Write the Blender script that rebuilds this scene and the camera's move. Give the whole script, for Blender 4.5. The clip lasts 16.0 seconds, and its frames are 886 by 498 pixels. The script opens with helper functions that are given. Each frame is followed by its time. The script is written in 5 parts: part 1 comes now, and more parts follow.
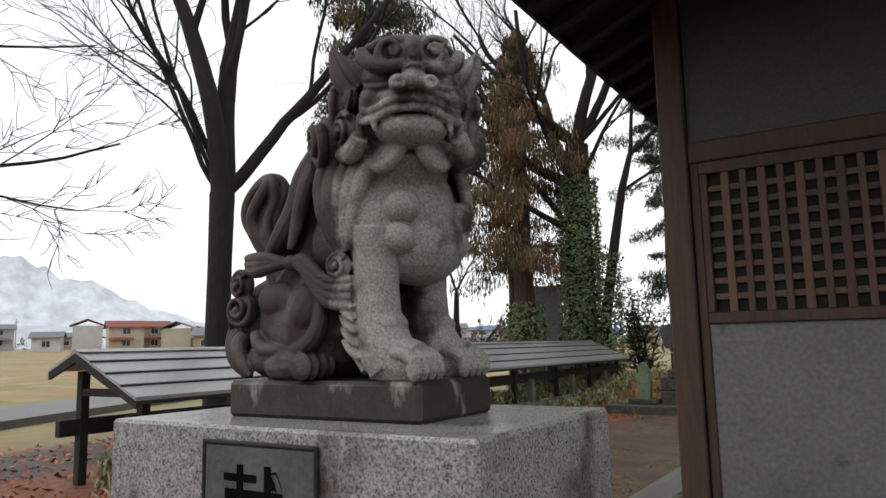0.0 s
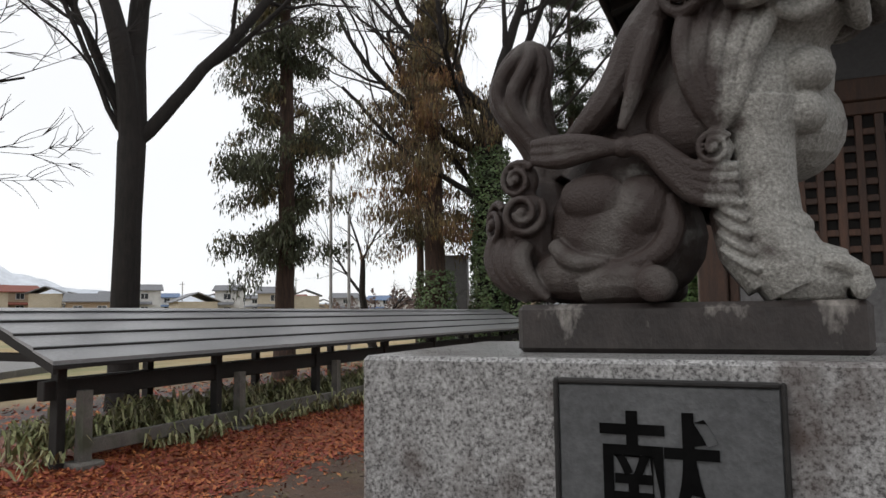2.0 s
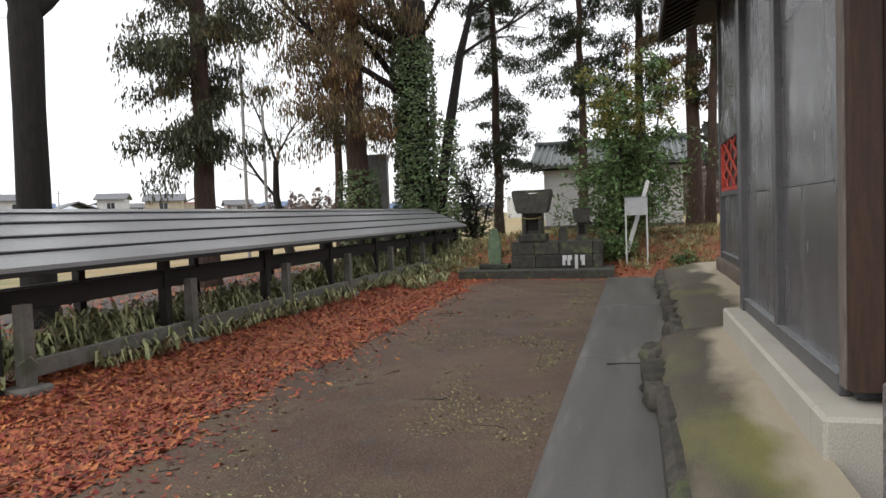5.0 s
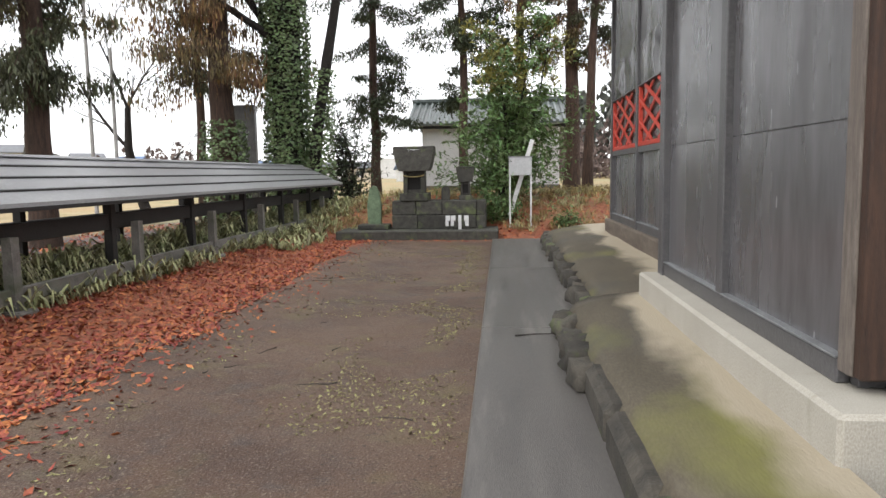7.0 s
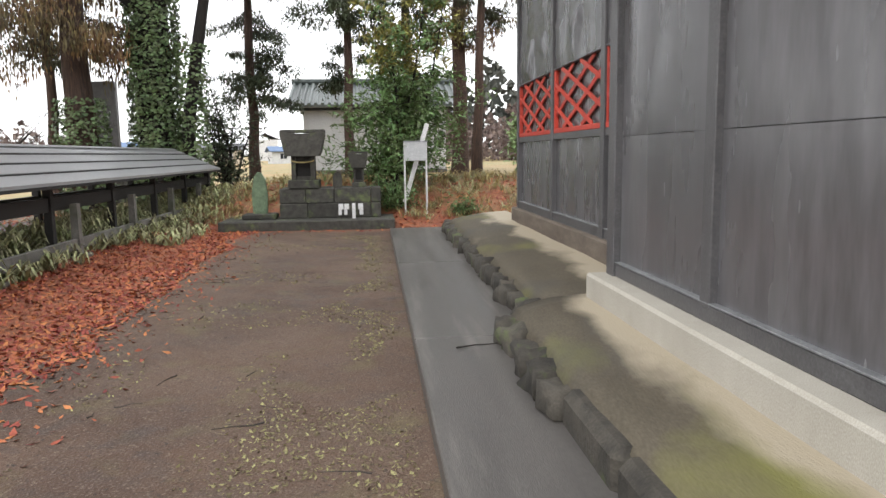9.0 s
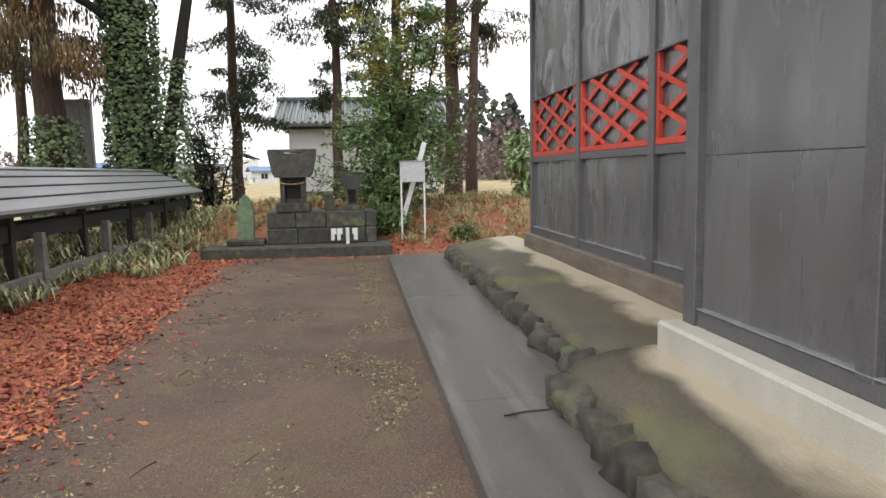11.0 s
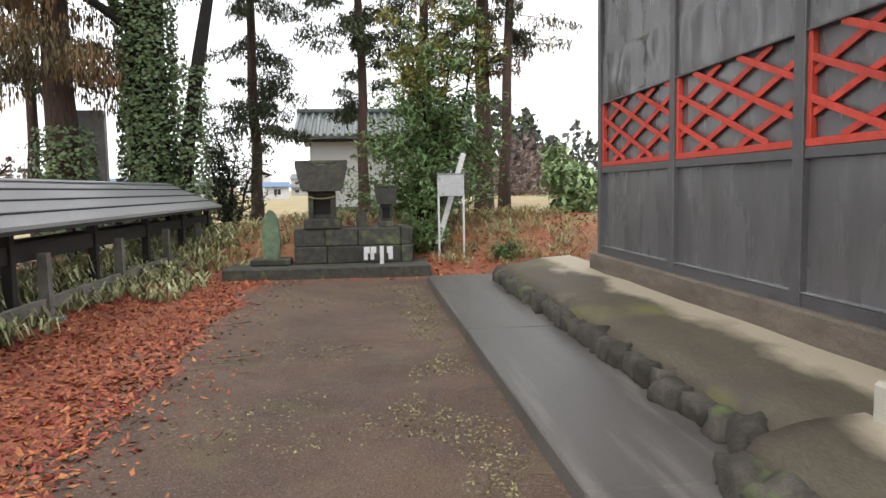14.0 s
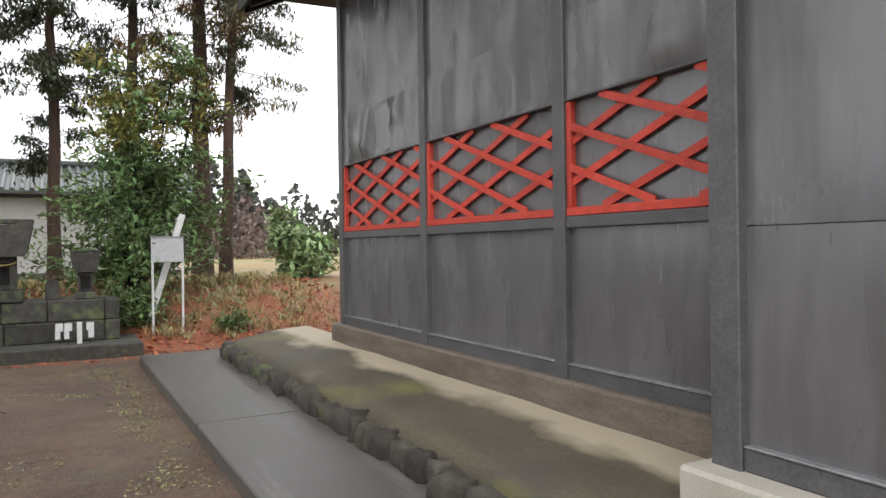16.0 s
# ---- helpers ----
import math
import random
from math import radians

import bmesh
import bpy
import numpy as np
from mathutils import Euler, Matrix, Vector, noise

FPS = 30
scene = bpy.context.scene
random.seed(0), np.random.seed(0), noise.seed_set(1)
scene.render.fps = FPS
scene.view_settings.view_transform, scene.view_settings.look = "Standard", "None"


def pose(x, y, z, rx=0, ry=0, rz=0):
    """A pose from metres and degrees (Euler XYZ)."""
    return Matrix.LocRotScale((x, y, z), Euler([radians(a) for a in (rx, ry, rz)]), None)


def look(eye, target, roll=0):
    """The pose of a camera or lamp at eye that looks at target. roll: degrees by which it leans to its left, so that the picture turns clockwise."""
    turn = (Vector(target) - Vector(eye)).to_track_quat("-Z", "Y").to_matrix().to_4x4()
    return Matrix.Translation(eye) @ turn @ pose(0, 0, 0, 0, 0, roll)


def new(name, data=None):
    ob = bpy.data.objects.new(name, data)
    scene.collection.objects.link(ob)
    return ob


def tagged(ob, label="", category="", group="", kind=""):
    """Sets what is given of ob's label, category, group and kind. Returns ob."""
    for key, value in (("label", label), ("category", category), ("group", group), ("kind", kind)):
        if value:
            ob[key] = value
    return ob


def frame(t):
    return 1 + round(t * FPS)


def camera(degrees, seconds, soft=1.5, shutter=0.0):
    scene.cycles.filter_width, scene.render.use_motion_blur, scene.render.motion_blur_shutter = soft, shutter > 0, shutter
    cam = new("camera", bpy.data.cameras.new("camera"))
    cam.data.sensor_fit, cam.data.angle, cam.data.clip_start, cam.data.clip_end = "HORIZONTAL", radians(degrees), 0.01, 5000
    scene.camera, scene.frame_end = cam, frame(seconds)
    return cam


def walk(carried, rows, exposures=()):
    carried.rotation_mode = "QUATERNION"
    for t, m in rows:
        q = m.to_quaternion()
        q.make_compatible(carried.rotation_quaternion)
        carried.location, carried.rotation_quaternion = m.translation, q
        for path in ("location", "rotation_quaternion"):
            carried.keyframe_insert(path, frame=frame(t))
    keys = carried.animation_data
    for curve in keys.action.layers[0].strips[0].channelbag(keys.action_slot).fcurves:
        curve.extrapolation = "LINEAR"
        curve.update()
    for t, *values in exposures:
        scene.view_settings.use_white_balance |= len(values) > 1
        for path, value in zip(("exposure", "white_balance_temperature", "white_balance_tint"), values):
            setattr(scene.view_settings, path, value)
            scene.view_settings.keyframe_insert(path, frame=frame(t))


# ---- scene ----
cam = camera(63.8, 16.0)
PATH = [
    (0, (0.102, 0.113, 1.735), (-0.951, 1.792, 2.004), -1.3),
    (0.5, (-0.012, 0.122, 1.733), (-0.998, 1.836, 2.03), -0.6),
    (1, (-0.244, 0.086, 1.714), (-1.093, 1.872, 2.011), -0.4),
    (1.5, (-0.477, 0.054, 1.69), (-1.269, 1.875, 1.92), -1.4),
    (2, (-0.698, 0.084, 1.665), (-1.485, 1.914, 1.847), -0.7),
    (2.5, (-0.926, 0.162, 1.66), (-1.701, 2.0, 1.81), -1.3),
    (3, (-1.166, 0.21, 1.63), (-1.917, 2.06, 1.745), -0.9),
    (3.5, (-1.413, 0.301, 1.61), (-2.126, 2.168, 1.669), -2.2),
    (6, (-2.116, 0.865, 1.523), (-2.46, 2.828, 1.359), -1.0),
    (6.5, (-2.2, 1.196, 1.496), (-2.452, 3.171, 1.304), -1.2),
    (7, (-2.315, 1.391, 1.478), (-2.478, 3.373, 1.267), -0.9),
    (7.5, (-2.443, 1.622, 1.497), (-2.503, 3.607, 1.256), -1.2),
    (8, (-2.549, 1.731, 1.512), (-2.524, 3.715, 1.26), -0.9),
    (8.5, (-2.656, 1.9, 1.556), (-2.545, 3.88, 1.289), -1.0),
    (9, (-2.794, 2.143, 1.562), (-2.607, 4.117, 1.296), -0.8),
    (9.5, (-2.958, 2.412, 1.586), (-2.7, 4.378, 1.325), -0.4),
    (10, (-2.993, 2.704, 1.608), (-2.747, 4.675, 1.383), -0.9),
    (12.5, (-3.338, 3.835, 1.558), (-3.108, 5.812, 1.356), -0.9),
    (13, (-3.409, 4.045, 1.551), (-3.199, 6.025, 1.368), -1.2),
    (13.5, (-3.468, 4.31, 1.561), (-3.263, 6.292, 1.383), -1.0),
    (14, (-3.53, 4.53, 1.555), (-3.316, 6.512, 1.386), -1.0),
    (14.5, (-3.498, 4.772, 1.596), (-3.281, 6.752, 1.414), -2.0),
    (15, (-3.511, 4.946, 1.548), (-3.189, 6.914, 1.397), 0.3),
    (15.5, (-3.517, 5.189, 1.562), (-2.807, 7.056, 1.472), 0.4),
    (16, (-3.59, 5.33, 1.598), (-2.629, 7.084, 1.593), -0.8),
]
EXPOSURES = [(0, 0.05), (1.5, -0.05), (3.5, -0.1), (6, 0.72), (9, 0.98), (13, 0.95), (16, 0.9)]
walk(cam, [(t, look(eye, target, roll)) for t, eye, target, roll in PATH], EXPOSURES)

# ---- light: a bright overcast winter sky ----
world = bpy.data.worlds.new("overcast")
scene.world = world
world.use_nodes = True
wn = world.node_tree.nodes
wl = world.node_tree.links
sky = wn.new("ShaderNodeTexSky")
sky.sky_type = "NISHITA"
sky.sun_disc = False
sky.sun_elevation = radians(35)
sky.sun_rotation = radians(200)
dim = wn.new("ShaderNodeVectorMath")
dim.operation = "SCALE"
dim.inputs["Scale"].default_value = 0.1
wl.new(sky.outputs[0], dim.inputs[0])
cloud = wn.new("ShaderNodeTexNoise")
cloud.inputs["Scale"].default_value = 2.0
cloud.inputs["Detail"].default_value = 5.0
tone = wn.new("ShaderNodeValToRGB")
tone.color_ramp.elements[0].color = (1.0, 1.02, 1.05, 1)
tone.color_ramp.elements[1].color = (1.25, 1.25, 1.26, 1)
wl.new(cloud.outputs[0], tone.inputs[0])
veil = wn.new("ShaderNodeMix")
veil.data_type = "RGBA"
veil.inputs[0].default_value = 0.9
wl.new(dim.outputs[0], veil.inputs[6])
wl.new(tone.outputs[0], veil.inputs[7])
back = wn["Background"]
back.inputs[1].default_value = 1.0
wl.new(veil.outputs[2], back.inputs[0])
sun_data = bpy.data.lights.new("sun", "SUN")
sun_data.energy = 0.8
sun_data.angle = radians(30)
sun_data.color = (1.0, 0.97, 0.93)
sun = new("sun", sun_data)
sun.matrix_world = look((-10, -14, 16), (0, 0, 0))


# ---- materials ----
def mat(name, dark, light, scale=8.0, rough=0.8, bump=0.3, fine=60.0, metal=0.0, blotch=None, blotch_scale=1.2, blotch_lo=0.5, blotch_hi=0.65,
        stretch=(1, 1, 1), spread=0.0, ior=1.45, island=False, gloss_var=0.15, dist=0.01, crisp=0.2):
    """A two-scale surface: a coarse mix of two colours, fine grain, an optional stain colour, relief from both."""
    m = bpy.data.materials.new(name)
    m.use_nodes = True
    n, l = m.node_tree.nodes, m.node_tree.links
    b = n["Principled BSDF"]
    b.inputs["Metallic"].default_value = metal
    b.inputs["IOR"].default_value = ior
    co = n.new("ShaderNodeTexCoord")
    mp = n.new("ShaderNodeMapping")
    mp.inputs["Scale"].default_value = stretch
    l.new(co.outputs["Object"], mp.inputs[0])

    def noise_at(s, detail=4.0):
        t = n.new("ShaderNodeTexNoise")
        t.inputs["Scale"].default_value = s
        t.inputs["Detail"].default_value = detail
        t.inputs["Roughness"].default_value = 0.6
        l.new(mp.outputs[0], t.inputs["Vector"])
        return t.outputs[0]

    def ramp(src, lo, hi):
        r = n.new("ShaderNodeMapRange")
        r.inputs[1].default_value, r.inputs[2].default_value = lo, hi
        l.new(src, r.inputs[0])
        return r.outputs[0]

    def mix(f, a, c, mode="MIX"):
        x = n.new("ShaderNodeMix")
        x.data_type = "RGBA"
        x.blend_type = mode
        if isinstance(f, float):
            x.inputs[0].default_value = f
        else:
            l.new(f, x.inputs[0])
        for socket, v in ((x.inputs[6], a), (x.inputs[7], c)):
            if isinstance(v, tuple):
                socket.default_value = (*v, 1)
            else:
                l.new(v, socket)
        return x.outputs[2]

    coarse, grain = noise_at(scale), noise_at(fine, 3.0)
    col = mix(ramp(coarse, 0.5 - crisp, 0.5 + crisp), dark, light)
    col = mix(ramp(grain, 0.35, 0.75), mix(0.35, col, (0.0, 0.0, 0.0)), col)
    if blotch:
        col = mix(ramp(noise_at(blotch_scale, 6.0), blotch_lo, blotch_hi), col, blotch)
    if spread:
        info = n.new("ShaderNodeNewGeometry" if island else "ShaderNodeObjectInfo")
        val = n.new("ShaderNodeMapRange")
        val.inputs[3].default_value, val.inputs[4].default_value = 1 - spread, 1 + spread
        l.new(info.outputs["Random Per Island" if island else "Random"], val.inputs[0])
        hsv = n.new("ShaderNodeHueSaturation")
        l.new(val.outputs[0], hsv.inputs["Value"])
        if island:
            hue = n.new("ShaderNodeMapRange")
            hue.inputs[3].default_value, hue.inputs[4].default_value = 0.5 - spread * 0.05, 0.5 + spread * 0.05
            l.new(info.outputs["Random Per Island"], hue.inputs[0])
            l.new(hue.outputs[0], hsv.inputs["Hue"])
        l.new(col, hsv.inputs["Color"])
        col = hsv.outputs[0]
    l.new(col, b.inputs["Base Color"])
    rv = n.new("ShaderNodeMapRange")
    rv.inputs[3].default_value, rv.inputs[4].default_value = max(0.02, rough - gloss_var), min(1, rough + gloss_var)
    l.new(coarse, rv.inputs[0])
    l.new(rv.outputs[0], b.inputs["Roughness"])
    if bump:
        add = n.new("ShaderNodeMath")
        add.operation = "ADD"
        l.new(coarse, add.inputs[0])
        l.new(grain, add.inputs[1])
        bp = n.new("ShaderNodeBump")
        bp.inputs["Strength"].default_value = bump
        bp.inputs["Distance"].default_value = dist
        l.new(add.outputs[0], bp.inputs["Height"])
        l.new(bp.outputs[0], b.inputs["Normal"])
    return m


GRANITE = mat("polished_granite", (0.11, 0.107, 0.107), (0.45, 0.445, 0.44), 235, 0.3, 0.08, 80, blotch=(0.06, 0.045, 0.04), blotch_scale=7, blotch_lo=0.53, blotch_hi=0.7, crisp=0.15)
GRANITE_ROUGH = mat("rough_granite", (0.09, 0.08, 0.08), (0.33, 0.31, 0.3), 70, 0.8, 0.6, 140, blotch=(0.09, 0.075, 0.07), blotch_scale=4)
LION_STONE = mat("weathered_stone", (0.17, 0.165, 0.15), (0.42, 0.41, 0.38), 210, 0.58, 0.5, 300, blotch=(0.03, 0.019, 0.016), blotch_scale=7, blotch_lo=0.47, blotch_hi=0.58, dist=0.004)
def stain_bias(m, weights, base):
    """Shifts where the stain colour lies by the place on the thing."""
    n, l = m.node_tree.nodes, m.node_tree.links
    ramps = [q for q in n if q.type == "MAP_RANGE" and abs(q.inputs[1].default_value - 0.47) < 1e-4]
    co = n.new("ShaderNodeTexCoord")
    dot = n.new("ShaderNodeVectorMath")
    dot.operation = "DOT_PRODUCT"
    dot.inputs[1].default_value = weights
    l.new(co.outputs["Object"], dot.inputs[0])
    for q in ramps:
        src = q.inputs[0].links[0].from_socket
        a = n.new("ShaderNodeMath")
        a.operation = "ADD"
        l.new(src, a.inputs[0])
        l.new(dot.outputs["Value"], a.inputs[1])
        b = n.new("ShaderNodeMath")
        b.operation = "ADD"
        b.inputs[1].default_value = base
        l.new(a.outputs[0], b.inputs[0])
        # the stain itself is uneven: worn paler and darker in patches
        patch = n.new("ShaderNodeTexNoise")
        patch.inputs["Scale"].default_value, patch.inputs["Detail"].default_value = 11.0, 7.0
        l.new(co.outputs["Object"], patch.inputs["Vector"])
        worn = n.new("ShaderNodeMapRange")
        worn.inputs[1].default_value, worn.inputs[2].default_value = 0.52, 0.7
        worn.inputs[3].default_value, worn.inputs[4].default_value = 1.0, 0.68
        l.new(patch.outputs[0], worn.inputs[0])
        for link in list(q.outputs[0].links):
            thin = n.new("ShaderNodeMath")
            thin.operation = "MULTIPLY"
            target = link.to_socket
            l.new(q.outputs[0], thin.inputs[0])
            l.new(worn.outputs[0], thin.inputs[1])
            l.new(thin.outputs[0], target)
        l.new(b.outputs[0], q.inputs[0])


stain_bias(LION_STONE, (-1.3, 0.5, 0.68), 0.35)
PLINTH_STONE = mat("wet_dark_stone", (0.02, 0.016, 0.015), (0.045, 0.036, 0.033), 14, 0.4, 0.15, 120, blotch=(0.26, 0.24, 0.22), blotch_scale=11, blotch_lo=0.57, blotch_hi=0.66, stretch=(1, 1, 0.5))
SLATE = mat("plaque_slate", (0.075, 0.078, 0.082), (0.105, 0.108, 0.112), 9, 0.4, 0.15, 90)
INK = mat("black_paint", (0.004, 0.004, 0.004), (0.008, 0.008, 0.008), 20, 0.95, 0.0, gloss_var=0.03, ior=1.1)
CLAD = mat("black_painted_sheet", (0.112, 0.109, 0.114), (0.142, 0.138, 0.144), 1.6, 0.26, 0.05, 6, blotch=(0.088, 0.086, 0.09), blotch_scale=0.7, dist=0.02, ior=1.8, stretch=(1.5, 1.5, 0.3))
CLAD_TRIM = mat("grey_black_trim", (0.085, 0.083, 0.087), (0.125, 0.122, 0.126), 5, 0.38, 0.2, 60)
RED = mat("red_lattice_paint", (0.5, 0.045, 0.026), (0.66, 0.08, 0.05), 12, 0.55, 0.2, 90, spread=0.15)
WOOD = mat("weathered_brown_wood", (0.034, 0.018, 0.012), (0.085, 0.043, 0.027), 6, 0.65, 0.5, 50, stretch=(6, 6, 0.7))
LATTICE_WOOD = mat("red_brown_lattice_wood", (0.05, 0.026, 0.017), (0.12, 0.06, 0.038), 6, 0.6, 0.4, 50, stretch=(6, 6, 0.7), spread=0.35)
WOOD_PALE = mat("greyed_wood", (0.12, 0.1, 0.085), (0.25, 0.21, 0.18), 8, 0.75, 0.5, 50, stretch=(6, 6, 0.7))
DOOR_PANEL = mat("stained_grey_panel", (0.105, 0.102, 0.105), (0.155, 0.151, 0.153), 2.5, 0.62, 0.1, 40, blotch=(0.035, 0.033, 0.033), blotch_scale=3.5, blotch_lo=0.62, blotch_hi=0.72)
UPPER_PANEL = mat("dark_grey_upper_panel", (0.03, 0.029, 0.03), (0.052, 0.05, 0.05), 1.6, 0.55, 0.15, 50)
# near black, paints the shade of unlit hollows
SHADE_BLACK = mat("painted_unlit_dark", (0.008, 0.007, 0.006), (0.014, 0.012, 0.011), 5, 0.9, 0.0)
EAVE = mat("near_black_eave_wood", (0.01, 0.009, 0.009), (0.022, 0.02, 0.019), 5, 0.7, 0.4, 40)
CONC = mat("pale_concrete", (0.44, 0.41, 0.35), (0.52, 0.49, 0.425), 2.2, 0.85, 0.12, 150, blotch=(0.27, 0.255, 0.2), blotch_scale=2.6, blotch_lo=0.6, blotch_hi=0.8, stretch=(1, 1.6, 0.6))
SILL_STONE = mat("brown_weathered_sill", (0.12, 0.095, 0.075), (0.21, 0.172, 0.138), 4, 0.85, 0.3, 60, blotch=(0.09, 0.07, 0.055), blotch_scale=1.6, stretch=(1, 0.5, 2))
CONC_POST = mat("old_grey_concrete", (0.13, 0.12, 0.11), (0.25, 0.235, 0.21), 6, 0.9, 0.5, 70, blotch=(0.08, 0.085, 0.06), blotch_scale=3)
PATHWAY = mat("damp_concrete_slab", (0.09, 0.083, 0.077), (0.14, 0.13, 0.12), 1.6, 0.45, 0.25, 60, blotch=(0.165, 0.153, 0.14), blotch_scale=1.3, blotch_lo=0.57, blotch_hi=0.75, stretch=(4, 0.35, 1))
ROCK = mat("mossy_field_stone", (0.032, 0.029, 0.024), (0.095, 0.084, 0.068), 7, 0.85, 0.8, 60, blotch=(0.075, 0.1, 0.03), blotch_scale=3, blotch_lo=0.57, blotch_hi=0.7, spread=0.35)
STONE_DARK = mat("lichen_dark_stone", (0.034, 0.032, 0.027), (0.085, 0.081, 0.07), 9, 0.85, 0.6, 80, blotch=(0.1, 0.125, 0.05), blotch_scale=4, blotch_lo=0.55, blotch_hi=0.72, spread=0.2)
STONE_GREEN = mat("green_weathered_stele", (0.1, 0.14, 0.085), (0.21, 0.29, 0.18), 9, 0.85, 0.4, 80)
WHITE = mat("white_paint", (0.68, 0.68, 0.68), (0.82, 0.82, 0.82), 8, 0.6, 0.1)
BOARD_GREY = mat("faded_notice_board", (0.5, 0.52, 0.53), (0.62, 0.63, 0.64), 8, 0.5, 0.1)
ROOF_SHEET = mat("grey_coated_roof_sheet", (0.25, 0.25, 0.257), (0.35, 0.35, 0.36), 2.4, 0.42, 0.02, 40, blotch=(0.21, 0.21, 0.217), blotch_scale=1.4, stretch=(1, 0.4, 1), ior=1.6)
ROOF_SHEET.node_tree.nodes["Principled BSDF"].inputs["Coat Weight"].default_value = 1.0
ROOF_SHEET.node_tree.nodes["Principled BSDF"].inputs["Coat Roughness"].default_value = 0.42
BLACKWOOD = mat("black_stained_timber", (0.012, 0.011, 0.01), (0.03, 0.027, 0.025), 6, 0.75, 0.4, 50)
PLASTER = mat("white_plaster_wall", (0.74, 0.74, 0.75), (0.84, 0.84, 0.84), 1.5, 0.85, 0.1, 40, blotch=(0.62, 0.62, 0.62), blotch_scale=0.8, blotch_lo=0.55, blotch_hi=0.8)
TILE = mat("grey_glazed_tile", (0.12, 0.15, 0.145), (0.24, 0.27, 0.26), 6, 0.35, 0.1, spread=0.25)
BARK = mat("dark_wet_bark", (0.012, 0.009, 0.008), (0.034, 0.027, 0.023), 5, 0.9, 0.9, 40, stretch=(4, 4, 0.8), dist=0.03)
BARK_RED = mat("cedar_bark", (0.04, 0.025, 0.018), (0.12, 0.07, 0.05), 5, 0.9, 0.9, 40, stretch=(5, 5, 0.5), dist=0.03)
TWIG = mat("bare_twigs", (0.03, 0.025, 0.022), (0.055, 0.045, 0.04), 5, 0.9, 0.0)
NEEDLE = mat("cedar_needles", (0.036, 0.042, 0.02), (0.09, 0.094, 0.045), 1.2, 0.7, 0.0, blotch=(0.16, 0.105, 0.045), blotch_scale=0.5, blotch_lo=0.53, blotch_hi=0.66, spread=0.5, island=True)
NEEDLE_BROWN = mat("browning_needles", (0.075, 0.058, 0.026), (0.18, 0.13, 0.06), 1.2, 0.7, 0.0, blotch=(0.22, 0.115, 0.05), blotch_scale=0.6, blotch_lo=0.48, blotch_hi=0.62, spread=0.5, island=True)
NEEDLE_DARK = mat("dark_needles", (0.036, 0.05, 0.026), (0.09, 0.108, 0.055), 1.2, 0.7, 0.0, spread=0.5, island=True)
IVY = mat("ivy_leaves", (0.065, 0.105, 0.04), (0.16, 0.215, 0.085), 2, 0.5, 0.0, spread=0.5, island=True)
LEAF = mat("evergreen_leaves", (0.075, 0.14, 0.04), (0.19, 0.28, 0.1), 1.5, 0.5, 0.0, spread=0.5, island=True)
LEAF_BRIGHT = mat("bright_shrub_leaves", (0.16, 0.25, 0.09), (0.36, 0.45, 0.22), 2, 0.4, 0.0, spread=0.5, island=True)
LEAF_YELLOW = mat("yellowing_leaves", (0.15, 0.15, 0.03), (0.3, 0.26, 0.06), 2, 0.5, 0.0, spread=0.4, island=True)
SASA = mat("bamboo_grass_blades", (0.17, 0.19, 0.07), (0.5, 0.48, 0.26), 3, 0.6, 0.0, spread=0.55, island=True)
DRY = mat("dry_grass_blades", (0.24, 0.18, 0.07), (0.4, 0.31, 0.14), 3, 0.8, 0.0, spread=0.45, island=True)
FALLEN = mat("fallen_red_leaves", (0.26, 0.052, 0.024), (0.5, 0.14, 0.066), 2.5, 0.65, 0.0, spread=0.5, island=True)
CRUMB = mat("pale_moss_crumbs", (0.17, 0.15, 0.07), (0.32, 0.28, 0.14), 4, 0.9, 0.0, spread=0.6, island=True)
STEEL = mat("galvanised_steel", (0.3, 0.31, 0.32), (0.45, 0.46, 0.47), 10, 0.45, 0.0, metal=0.6)
POLE = mat("concrete_pole", (0.33, 0.32, 0.31), (0.45, 0.44, 0.43), 3, 0.9, 0.1)
GLASS = mat("dark_window_glass", (0.03, 0.035, 0.04), (0.05, 0.055, 0.06), 2, 0.1, 0.0)
WOODS = mat("far_wood_foliage", (0.06, 0.07, 0.06), (0.13, 0.13, 0.11), 0.6, 0.9, 0.0, spread=0.4, island=True)
BROWNWOODS = mat("far_bare_wood", (0.14, 0.1, 0.09), (0.24, 0.18, 0.16), 0.6, 0.9, 0.0, spread=0.3, island=True)


